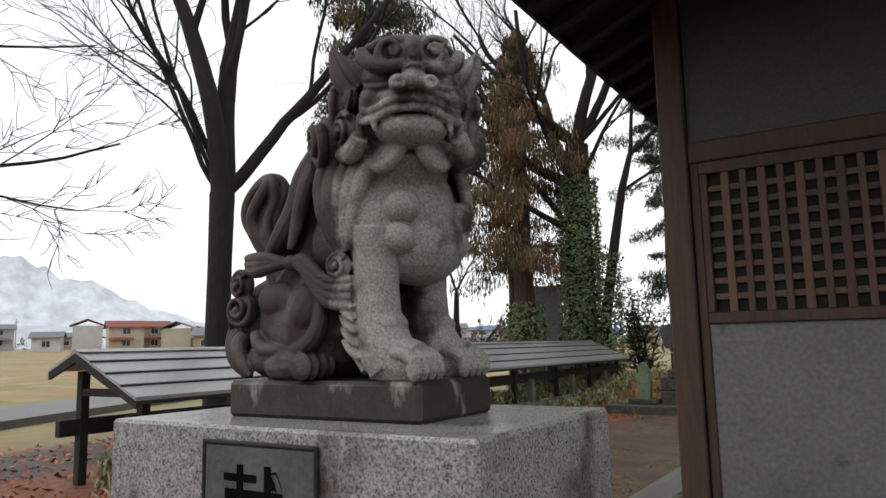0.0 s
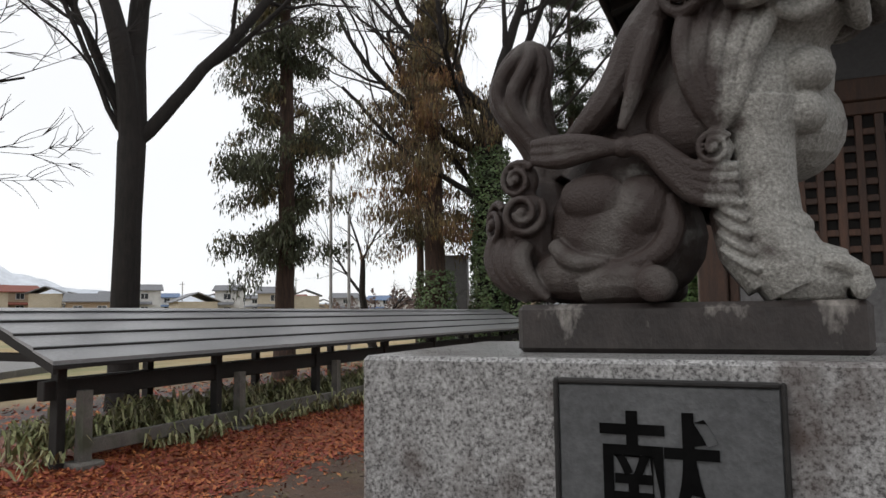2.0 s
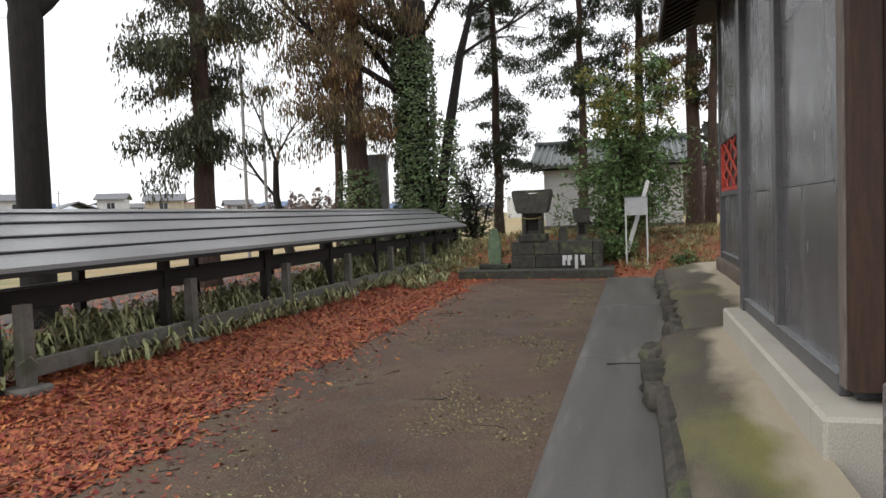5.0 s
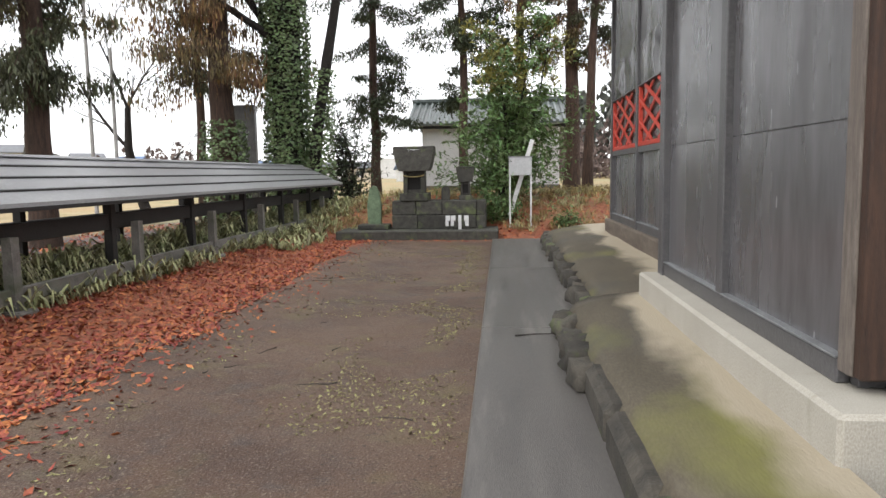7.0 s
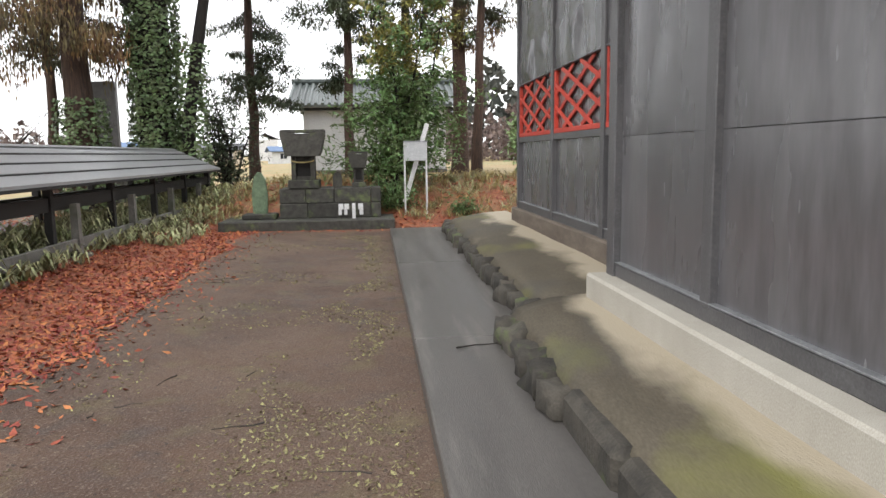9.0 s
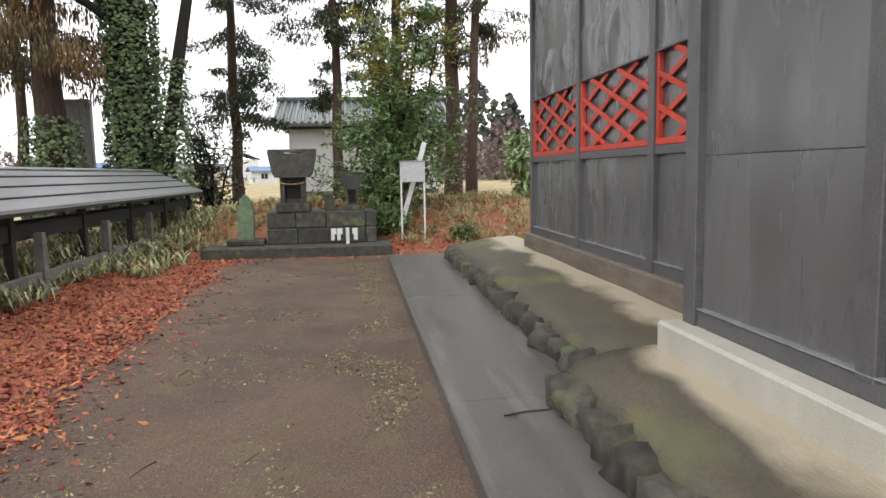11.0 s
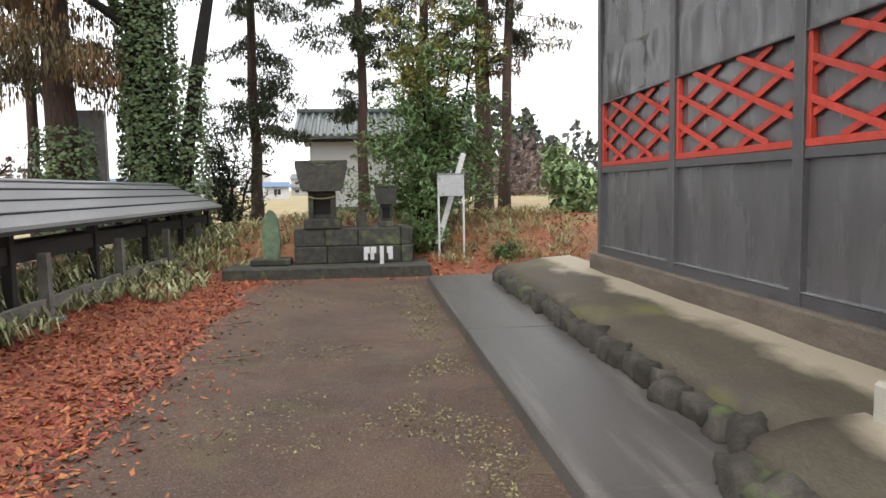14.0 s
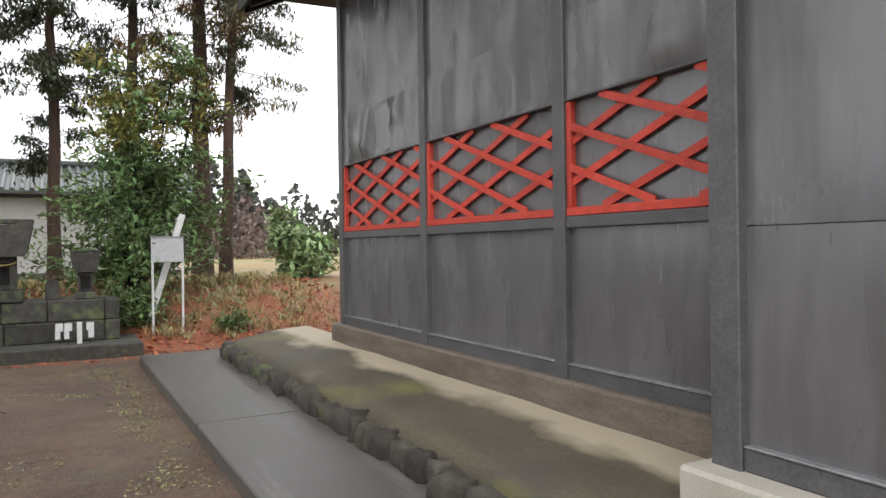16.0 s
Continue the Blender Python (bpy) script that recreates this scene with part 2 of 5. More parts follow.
# ---- mesh tools ----
class Shape:
    """Collects vertices and faces, and becomes one mesh."""

    def __init__(self):
        self.v, self.f = [], []

    def add(self, verts, faces, m=None):
        k = len(self.v)
        self.v += [tuple(m @ Vector(p)) for p in verts] if m else [tuple(p) for p in verts]
        self.f += [tuple(i + k for i in q) for q in faces]
        return self

    def box(self, lo, hi, c=0.0, m=None):
        """A box with edges cut off by c."""
        c = min(c, *[(hi[i] - lo[i]) * 0.45 for i in range(3)])
        if c <= 0:
            p = [(x, y, z) for x in (lo[0], hi[0]) for y in (lo[1], hi[1]) for z in (lo[2], hi[2])]
            return self.add(p, [(0, 1, 3, 2), (4, 6, 7, 5), (0, 4, 5, 1), (2, 3, 7, 6), (0, 2, 6, 4), (1, 5, 7, 3)], m)
        bm = bmesh.new()
        bmesh.ops.create_cube(bm, size=1)
        for q in bm.verts:
            q.co = [(lo[i] + hi[i]) / 2 + q.co[i] * (hi[i] - lo[i]) for i in range(3)]
        bmesh.ops.bevel(bm, geom=bm.edges[:], offset=c, segments=1, affect="EDGES")
        bm.verts.index_update()
        self.add([q.co for q in bm.verts], [[q.index for q in f.verts] for f in bm.faces], m)
        bm.free()
        return self

    def tube(self, points, radii, sides=6, cap=True, squash=1.0):
        """A tapered tube along points."""
        pts = [Vector(p) for p in points]
        rings, a = [], None
        for i, p in enumerate(pts):
            d = (pts[min(i + 1, len(pts) - 1)] - pts[max(i - 1, 0)]).normalized()
            if a is None:
                a = d.orthogonal()
            a = (a - d * a.dot(d)).normalized()
            b = d.cross(a).normalized()
            r = radii[i]
            rings.append([p + a * (r * math.cos(q * math.tau / sides)) + b * (r * squash * math.sin(q * math.tau / sides)) for q in range(sides)])
        verts = [p for ring in rings for p in ring]
        faces = []
        for i in range(len(pts) - 1):
            for q in range(sides):
                w = (q + 1) % sides
                faces.append((i * sides + q, i * sides + w, (i + 1) * sides + w, (i + 1) * sides + q))
        if cap:
            faces.append(tuple(range(sides))[::-1])
            faces.append(tuple(range((len(pts) - 1) * sides, len(pts) * sides)))
        return self.add(verts, faces)

    def ball(self, centre, size, m=None, rings=10, sides=14):
        """An ellipsoid."""
        verts = [(0, 0, -1)]
        for i in range(1, rings):
            a = math.pi * i / rings - math.pi / 2
            verts += [(math.cos(a) * math.cos(q * math.tau / sides), math.cos(a) * math.sin(q * math.tau / sides), math.sin(a)) for q in range(sides)]
        verts.append((0, 0, 1))
        faces = [(0, 1 + (q + 1) % sides, 1 + q) for q in range(sides)]
        for i in range(rings - 2):
            for q in range(sides):
                w = (q + 1) % sides
                faces.append((1 + i * sides + q, 1 + i * sides + w, 1 + (i + 1) * sides + w, 1 + (i + 1) * sides + q))
        last = len(verts) - 1
        faces += [(last, 1 + (rings - 2) * sides + q, 1 + (rings - 2) * sides + (q + 1) % sides) for q in range(sides)]
        t = Matrix.Translation(centre) @ (m or Matrix()) @ Matrix.Diagonal((*size, 1))
        return self.add(verts, faces, t)

    def prism(self, outline, lo, hi, axis="y", m=None):
        """An outline in the plane across axis, drawn out from lo to hi."""
        put = {"y": lambda a, b, c: (a, c, b), "x": lambda a, b, c: (c, a, b), "z": lambda a, b, c: (a, b, c)}[axis]
        k = len(outline)
        verts = [put(a, b, lo) for a, b in outline] + [put(a, b, hi) for a, b in outline]
        faces = [tuple(range(k)), tuple(range(k, 2 * k))[::-1]] + [(i, i + k, (i + 1) % k + k, (i + 1) % k) for i in range(k)]
        return self.add(verts, faces, m)

    def mesh(self, name, smooth=False):
        d = bpy.data.meshes.new(name)
        d.from_pydata(self.v, [], self.f)
        d.update()
        if len(self.f) < 4000:
            bm = bmesh.new()
            bm.from_mesh(d)
            bmesh.ops.recalc_face_normals(bm, faces=bm.faces)
            bm.to_mesh(d)
            bm.free()
        if smooth:
            d.polygons.foreach_set("use_smooth", [True] * len(d.polygons))
        return d


def part(name, shape, material, parent=None, label="", smooth=False):
    d = shape if isinstance(shape, bpy.types.Mesh) else shape.mesh(name, smooth)
    if not d.materials:
        d.materials.append(material)
    ob = new(name, d)
    ob.parent = parent
    if label:
        tagged(ob, label)
    return ob


def thing(name, label, category, group="", kind="", at=None):
    ob = new(name)
    ob.empty_display_size = 0.1
    if at:
        ob.matrix_basis = at
    return tagged(ob, label, category, group, kind)


def block(name, lo, hi, material, parent=None, c=0.004, label="", m=None):
    return part(name, Shape().box(lo, hi, c, m), material, parent, label)


def smoothstep(a, b, x):
    t = min(1, max(0, (x - a) / (b - a)))
    return t * t * (3 - 2 * t)


def height(x, y):
    """The lie of the land: a flat yard, a low bank behind the stone shrine, a rise under the long roof."""
    bank = 0.85 * smoothstep(17.2, 21.5, y) * smoothstep(-9.0, -5.0, x)
    side = 0.16 * smoothstep(-5.9, -7.2, x) * smoothstep(3.0, 5.0, y) * smoothstep(-14.0, -10.0, x)
    bump = 0.02 * noise.noise((x * 0.6, y * 0.6, 0)) + 0.25 * noise.noise((x * 0.05, y * 0.05, 3)) * smoothstep(22, 40, math.hypot(x, y))
    low = -0.07 * smoothstep(-5.2, -3.4, x) * smoothstep(-2.0, -2.52, x) * smoothstep(17.3, 16.0, y)
    rise = 0.02 * max(0, -x - 25) * smoothstep(-400, -200, x)
    return rise + bank + side + low + bump * (1 if x < -2.6 or y > 17.5 else 0.3)


# ---- ground ----
def build_ground():
    xs = sorted({-2500, -1200, -600, -300, -180, -120, -80, -60, -45, -35} | {round(-28 + 0.4 * i, 2) for i in range(110)} | {20, 30, 45, 70, 110, 180, 300, 700, 1500, 2500})
    ys = sorted({-1500, -500, -150, -60, -30, -15, -8} | {round(-5 + 0.4 * i, 2) for i in range(110)} | {42, 46, 52, 60, 75, 95, 120, 160, 220, 320, 500, 900, 1600, 2600})
    verts = [(x, y, height(x, y)) for y in ys for x in xs]
    w = len(xs)
    faces = [(j * w + i, j * w + i + 1, (j + 1) * w + i + 1, (j + 1) * w + i) for j in range(len(ys) - 1) for i in range(w - 1)]
    m = bpy.data.materials.new("yard_earth_and_fields")
    m.use_nodes = True
    n, l = m.node_tree.nodes, m.node_tree.links
    b = n["Principled BSDF"]
    b.inputs["Roughness"].default_value = 0.8
    co = n.new("ShaderNodeTexCoord")
    sep = n.new("ShaderNodeSeparateXYZ")
    l.new(co.outputs["Object"], sep.inputs[0])

    def tex(s, d=5.0):
        t = n.new("ShaderNodeTexNoise")
        t.inputs["Scale"].default_value, t.inputs["Detail"].default_value = s, d
        l.new(co.outputs["Object"], t.inputs["Vector"])
        return t.outputs[0]

    def rng(src, lo, hi):
        r = n.new("ShaderNodeMapRange")
        r.inputs[1].default_value, r.inputs[2].default_value = lo, hi
        l.new(src, r.inputs[0])
        return r.outputs[0]

    def op(kind, a, c):
        q = n.new("ShaderNodeMath")
        q.operation = kind
        for s, v in zip(q.inputs, (a, c)):
            if isinstance(v, (int, float)):
                s.default_value = v
            else:
                l.new(v, s)
        return q.outputs[0]

    def mix(f, a, c):
        x = n.new("ShaderNodeMix")
        x.data_type = "RGBA"
        l.new(f, x.inputs[0])
        for s, v in ((x.inputs[6], a), (x.inputs[7], c)):
            if isinstance(v, tuple):
                s.default_value = (*v, 1)
            else:
                l.new(v, s)
        return x.outputs[2]

    X, Y = sep.outputs[0], sep.outputs[1]
    wob = op("MULTIPLY", op("SUBTRACT", tex(0.9), 0.5), 1.6)
    mud = mix(rng(tex(1.1), 0.35, 0.65), (0.055, 0.029, 0.019), (0.096, 0.055, 0.035))
    mud = mix(rng(tex(5.0), 0.5, 0.68), mud, (0.058, 0.039, 0.031))
    mud = mix(rng(tex(0.45, 4.0), 0.45, 0.62), mud, (0.102, 0.062, 0.041))
    mud = mix(rng(tex(26.0, 5.0), 0.6, 0.72), mud, (0.036, 0.024, 0.019))
    mud = mix(rng(tex(60.0, 2.0), 0.55, 0.72), mud, (0.17, 0.13, 0.094))
    moss = rng(tex(2.3), 0.55, 0.68)
    mud = mix(op("MULTIPLY", moss, 0.28), mud, (0.14, 0.125, 0.05))
    litter = mix(rng(tex(11.0), 0.35, 0.65), (0.14, 0.045, 0.02), (0.28, 0.09, 0.04))
    left = rng(op("ADD", X, wob), -5.35, -5.8)
    right = rng(op("ADD", Y, wob), 16.9, 17.6)
    litter = mix(rng(op("ADD", X, wob), -8.8, -9.8), litter, (0.055, 0.043, 0.037))
    col = mix(op("MAXIMUM", left, right), mud, litter)
    bankgrass = mix(rng(tex(4.0), 0.4, 0.6), (0.13, 0.13, 0.045), (0.24, 0.16, 0.07))
    col = mix(op("MULTIPLY", rng(op("ADD", Y, wob), 18.2, 20.5), rng(tex(1.7), 0.4, 0.6)), col, bankgrass)
    field = mix(rng(tex(0.12), 0.42, 0.58), (0.3, 0.2, 0.085), (0.2, 0.19, 0.075))
    field = mix(rng(tex(0.6), 0.45, 0.7), field, (0.36, 0.27, 0.14))
    far = op("MAXIMUM", rng(op("ADD", Y, wob), 23.5, 26.0), rng(op("ADD", X, wob), -12.5, -15.5))
    col = mix(far, col, field)
    l.new(col, b.inputs["Base Color"])
    rr = n.new("ShaderNodeMapRange")
    rr.inputs[3].default_value, rr.inputs[4].default_value = 0.55, 0.95
    l.new(tex(1.6), rr.inputs[0])
    l.new(rr.outputs[0], b.inputs["Roughness"])
    bp = n.new("ShaderNodeBump")
    bp.inputs["Strength"].default_value, bp.inputs["Distance"].default_value = 0.8, 0.035
    l.new(op("ADD", tex(9.0), op("MULTIPLY", tex(70.0, 3.0), 0.5)), bp.inputs["Height"])
    l.new(bp.outputs[0], b.inputs["Normal"])
    s = Shape()
    s.v, s.f = verts, faces
    d = s.mesh("ground", True)
    tagged(part("ground", d, m), "damp brown bare earth yard giving way to dry fields", "ground", kind="structure")


build_ground()


# ---- paved walk, stone edging, terrace ----
walkway = thing("pavement", "grey damp concrete walkway slabs beside the hall", "walkway", kind="structure")
edges = [-1.5, 2.1, 7.8, 11.9, 16.65]
for a, b in zip(edges, edges[1:]):
    block("slab", (-2.5, a + 0.006, -0.2), (-1.72 if b < 8 else -1.3, b - 0.006, 0.07), PATHWAY, walkway, 0.012)


def terrace(name, x0, z0, x1, z1, y0, y1, material):
    nx, ny = 10, int((y1 - y0) / 0.2)
    s = Shape()
    for j in range(ny + 1):
        y = y0 + (y1 - y0) * j / ny
        for i in range(nx + 1):
            u = i / nx
            x = x0 + (x1 - x0) * u + (0.05 * noise.noise((y * 1.7, 4, 0)) if i == 0 else 0)
            z = z0 + (z1 - z0) * u + 0.018 * noise.noise((x * 2.5, y * 1.4, 7)) - (0.05 if i == 0 else 0) + 0.03 * math.sin(u * math.pi)
            s.v.append((x, y, z))
        s.v.append((x0 + 0.06, y, -0.05))
    w = nx + 2
    for j in range(ny):
        for i in range(nx):
            s.f.append((j * w + i, j * w + i + 1, (j + 1) * w + i + 1, (j + 1) * w + i))
        s.f.append((j * w + nx + 1, j * w, (j + 1) * w, (j + 1) * w + nx + 1))
    s.f.append(tuple(range(0, w)))
    s.f.append(tuple(range(ny * w, ny * w + w)))
    return tagged(part(name, s, material, None, "", True), "mortared earth terrace stained dark and mossy yellow green", "terrace", kind="structure")


def terrace_material(side, dry_from, dry_to):
    m = mat(f"mossy_terrace_{side}", (0.068, 0.055, 0.036), (0.125, 0.105, 0.073), 1.5, 0.75, 0.5, 50, blotch=(0.18, 0.155, 0.115), blotch_scale=1.0, blotch_lo=0.62, blotch_hi=0.78, stretch=(1.6, 0.5, 1))
    n, l = m.node_tree.nodes, m.node_tree.links
    b = n["Principled BSDF"]
    src = b.inputs["Base Color"].links[0].from_socket
    co = n.new("ShaderNodeTexCoord")

    def band(offset, scale, lo, hi):
        mp = n.new("ShaderNodeMapping")
        mp.inputs["Location"].default_value = offset
        mp.inputs["Scale"].default_value = (1.2, 0.6, 1)
        l.new(co.outputs["Object"], mp.inputs[0])
        t = n.new("ShaderNodeTexNoise")
        t.inputs["Scale"].default_value, t.inputs["Detail"].default_value = scale, 5.0
        l.new(mp.outputs[0], t.inputs["Vector"])
        r = n.new("ShaderNodeMapRange")
        r.inputs[1].default_value, r.inputs[2].default_value = lo, hi
        l.new(t.outputs[0], r.inputs[0])
        return r.outputs[0]

    sep = n.new("ShaderNodeSeparateXYZ")
    l.new(co.outputs["Object"], sep.inputs[0])
    wob = n.new("ShaderNodeMath")
    wob.operation = "MULTIPLY_ADD"
    l.new(band((2, 9, 4), 1.3, 0.3, 0.7), wob.inputs[0])
    wob.inputs[1].default_value = 0.34
    l.new(sep.outputs[0], wob.inputs[2])
    dry = n.new("ShaderNodeMapRange")
    dry.inputs[1].default_value, dry.inputs[2].default_value = dry_from, dry_to
    l.new(wob.outputs[0], dry.inputs[0])
    for f, c in ((band((8, 5, 2), 1.1, 0.54, 0.7), (0.06, 0.055, 0.045)), (band((3, 1, 0), 0.9, 0.5, 0.7), (0.165, 0.16, 0.045)), (dry.outputs[0], (0.34, 0.292, 0.215))):
        x = n.new("ShaderNodeMix")
        x.data_type = "RGBA"
        l.new(f, x.inputs[0])
        l.new(src, x.inputs[6])
        x.inputs[7].default_value = (*c, 1)
        src = x.outputs[2]
    l.new(src, b.inputs["Base Color"])
    return m


terrace("terrace_front", -1.72, 0.29, -1.08, 0.405, 1.2, 7.75, terrace_material("front", -1.2, -1.04))
terrace("terrace_rear", -1.42, 0.3, -0.3, 0.46, 7.6, 15.6, terrace_material("rear", -0.69, -0.55))


def rough_stone(name, centre, size, seed, material, parent, turn=0.0):
    rnd = random.Random(seed)
    bm = bmesh.new()
    bmesh.ops.create_cube(bm, size=2)
    bmesh.ops.subdivide_edges(bm, edges=bm.edges[:], cuts=2, use_grid_fill=True)
    off = rnd.random() * 50
    for v in bm.verts:
        p = v.co.normalized() * 0.56 + v.co * 0.44
        p *= 0.92 + 0.42 * noise.noise(p * 1.3 + Vector((off, 0, 0)))
        v.co = Vector((p.x * size[0], p.y * size[1], p.z * size[2]))
    bmesh.ops.rotate(bm, verts=bm.verts, matrix=Matrix.Rotation(turn, 3, "Z"))
    bmesh.ops.translate(bm, verts=bm.verts, vec=centre)
    d = bpy.data.meshes.new(name)
    bm.to_mesh(d)
    bm.free()
    d.polygons.foreach_set("use_smooth", [True] * len(d.polygons))
    return part(name, d, material, parent)


edging = thing("stone_edging", "row of rough mossy field stones edging the terrace", "stone edging", kind="structure")
rnd = random.Random(5)
y = 1.3
while y < 15.7:
    long = rnd.uniform(0.17, 0.4) if y > 5.7 else rnd.uniform(0.7, 1.1)
    x = (-1.72 if y < 7.75 else -1.43) + rnd.uniform(-0.03, 0.03)
    big = 1.25 if 6.0 < y < 8.9 else 1.0
    if y > 5.7:
        rough_stone("stone", (x, y + long / 2, 0.13), (0.13 * big, long / 2 * 1.12, rnd.uniform(0.12, 0.16)), rnd.random(), ROCK, edging, rnd.uniform(-0.2, 0.2))
    else:
        s = Shape().box((-1.79, y, -0.02), (-1.58, y + long - 0.004, 0.27 + rnd.uniform(-0.004, 0.004)), 0.05)
        part("stone", s, ROCK, edging)
    y += long

# ---- the hall: front room with the lattice doors, rear room with red trellis ----
hall = thing("shrine_hall", "old wooden shrine hall clad in black sheet with red trellis panels", "shrine hall", kind="structure")
X1, Y0, Y1, X2, Y2 = -0.93, 4.22, 7.56, -0.42, 13.72
TOP = 5.3
# foundations
block("foundation", (-1.12, 3.95, 0.0), (2.6, 7.66, 0.6), CONC, hall, 0.02, "pale stained concrete footing")
block("foundation", (-0.52, 7.5, 0.0), (2.6, 13.9, 0.665), SILL_STONE, hall, 0.02, "weathered grey sill and footing")
# wall cores
block("wall_core", (X1 + 0.03, Y0 + 0.06, 0.6), (2.5, Y1, TOP), CLAD_TRIM, hall)
block("wall_core", (X2 + 0.06, Y1 - 0.1, 0.5), (2.5, Y2 - 0.03, TOP), CLAD_TRIM, hall)


def sheet(y0, y1, z0, z1, x, wave, seed, t=0.012):
    """A thin sheet of cladding on a wall across x, slightly buckled."""
    ny, nz = max(2, int((y1 - y0) / 0.09)), max(2, int((z1 - z0) / 0.12))
    s = Shape()
    for back in (0, 1):
        for j in range(nz + 1):
            for i in range(ny + 1):
                u, w = i / ny, j / nz
                edge = min(1, 6 * min(u, 1 - u)) * min(1, 6 * min(w, 1 - w))
                yy, zz = y0 + (y1 - y0) * u, z0 + (z1 - z0) * w
                d = wave * edge * (noise.noise((yy * 3.2 + seed, zz * 0.9, seed)) + 0.5 * noise.noise((yy * 7 + seed, zz * 3.0, seed)) + 0.3 * abs(noise.noise((yy * 4 + zz * 3 + seed, zz * 2 - yy, seed + 4))))
                s.v.append((x - d if not back else x + t, yy, zz))
    k, w = (ny + 1) * (nz + 1), ny + 1
    for j in range(nz):
        for i in range(ny):
            a = j * w + i
            s.f.append((a, a + 1, a + w + 1, a + w))
            s.f.append((k + a, k + a + w, k + a + w + 1, k + a + 1))
    return s


# front room, long side
for y0, y1 in ((Y0 + 0.12, 5.86), (5.98, Y1 - 0.13)):
    for z0, z1 in ((0.715, 1.67), (1.675, 2.75), (2.755, 3.85), (3.855, TOP)):
        part("cladding_sheet", sheet(y0, y1, z0, z1, X1 + 0.012, 0.012, y0 + z0), CLAD, hall, smooth=True)
block("pilaster", (X1 - 0.035, 5.86, 0.68), (X1 + 0.03, 5.98, TOP), CLAD_TRIM, hall, 0.006)
block("pilaster", (X1 - 0.045, Y1 - 0.13, 0.59), (X2 + 0.07, Y1 + 0.03, TOP), CLAD_TRIM, hall, 0.006)
block("sill_rail", (X1 - 0.03, Y0 + 0.12, 0.6), (X1 + 0.03, Y1 - 0.13, 0.705), CLAD_TRIM, hall, 0.008)
block("flashing", (X1 - 0.036, Y0 + 0.12, 0.706), (X1 + 0.02, Y1 - 0.14, 0.716), STEEL, hall, 0.002, "bright worn drip edge")
block("corner_board", (X1 - 0.03, Y0 - 0.0, 0.66), (X1 + 0.03, Y0 + 0.115, TOP), WOOD_PALE, hall, 0.006, "greyed corner board")
# front face
block("corner_post", (X1 - 0.02, Y0 - 0.06, 0.66), (X1 + 0.125, Y0 + 0.04, TOP), WOOD, hall, 0.008, "dark brown timber corner post")
block("door_post", (-0.8, Y0 - 0.03, 0.66), (-0.75, Y0 + 0.03, 2.74), WOOD, hall, 0.006)
block("lower_panel", (-0.75, Y0 - 0.02, 0.72), (2.4, Y0 + 0.02, 1.82), DOOR_PANEL, hall, 0.004, "dark grey stained lower door panel")
block("floor_sill", (-0.8, Y0 - 0.1, 0.6), (2.4, Y0 + 0.02, 0.72), WOOD_PALE, hall, 0.01)
# set darker than the lower door panel
block("upper_panel", (-0.8, Y0 - 0.015, 2.84), (2.4, Y0 + 0.02, TOP), UPPER_PANEL, hall, 0.004, "dark grey upper panel")
block("lintel", (-0.8, Y0 - 0.05, 2.72), (2.4, Y0 + 0.02, 2.84), WOOD, hall, 0.008, "brown wooden lintel beam")
# no room behind the bars: a near-black board paints its shade
window = part("lattice_window", Shape().box((-0.7, Y0 + 0.0, 1.86), (2.3, Y0 + 0.05, 2.68)), SHADE_BLACK, hall, "near-black board painting the unlit room behind a brown wooden lattice")
block("frame", (-0.75, Y0 - 0.04, 1.82), (2.3, Y0 + 0.01, 1.88), WOOD, window, 0.005)
block("frame", (-0.75, Y0 - 0.04, 2.65), (2.3, Y0 + 0.01, 2.718), WOOD, window, 0.005)
block("frame", (-0.748, Y0 - 0.038, 1.88), (-0.71, Y0 + 0.01, 2.65), WOOD, window, 0.005)
STEP = 0.093
k = 0
x = -0.71 + STEP
while x < 2.25:
    wide = 0.017 if k % 2 else 0.021
    block("bar", (x - wide, Y0 - 0.03 - 0.004 * (k % 2), 1.88), (x + wide, Y0 + 0.004, 2.65), LATTICE_WOOD, window, 0.003)
    x += STEP
    k += 1
for j in range(1, 9):
    z = 1.88 + 0.77 * j / 9
    block("bar", (-0.71, Y0 - 0.024, z - 0.017), (2.25, Y0 - 0.002, z + 0.017), LATTICE_WOOD, window, 0.003)

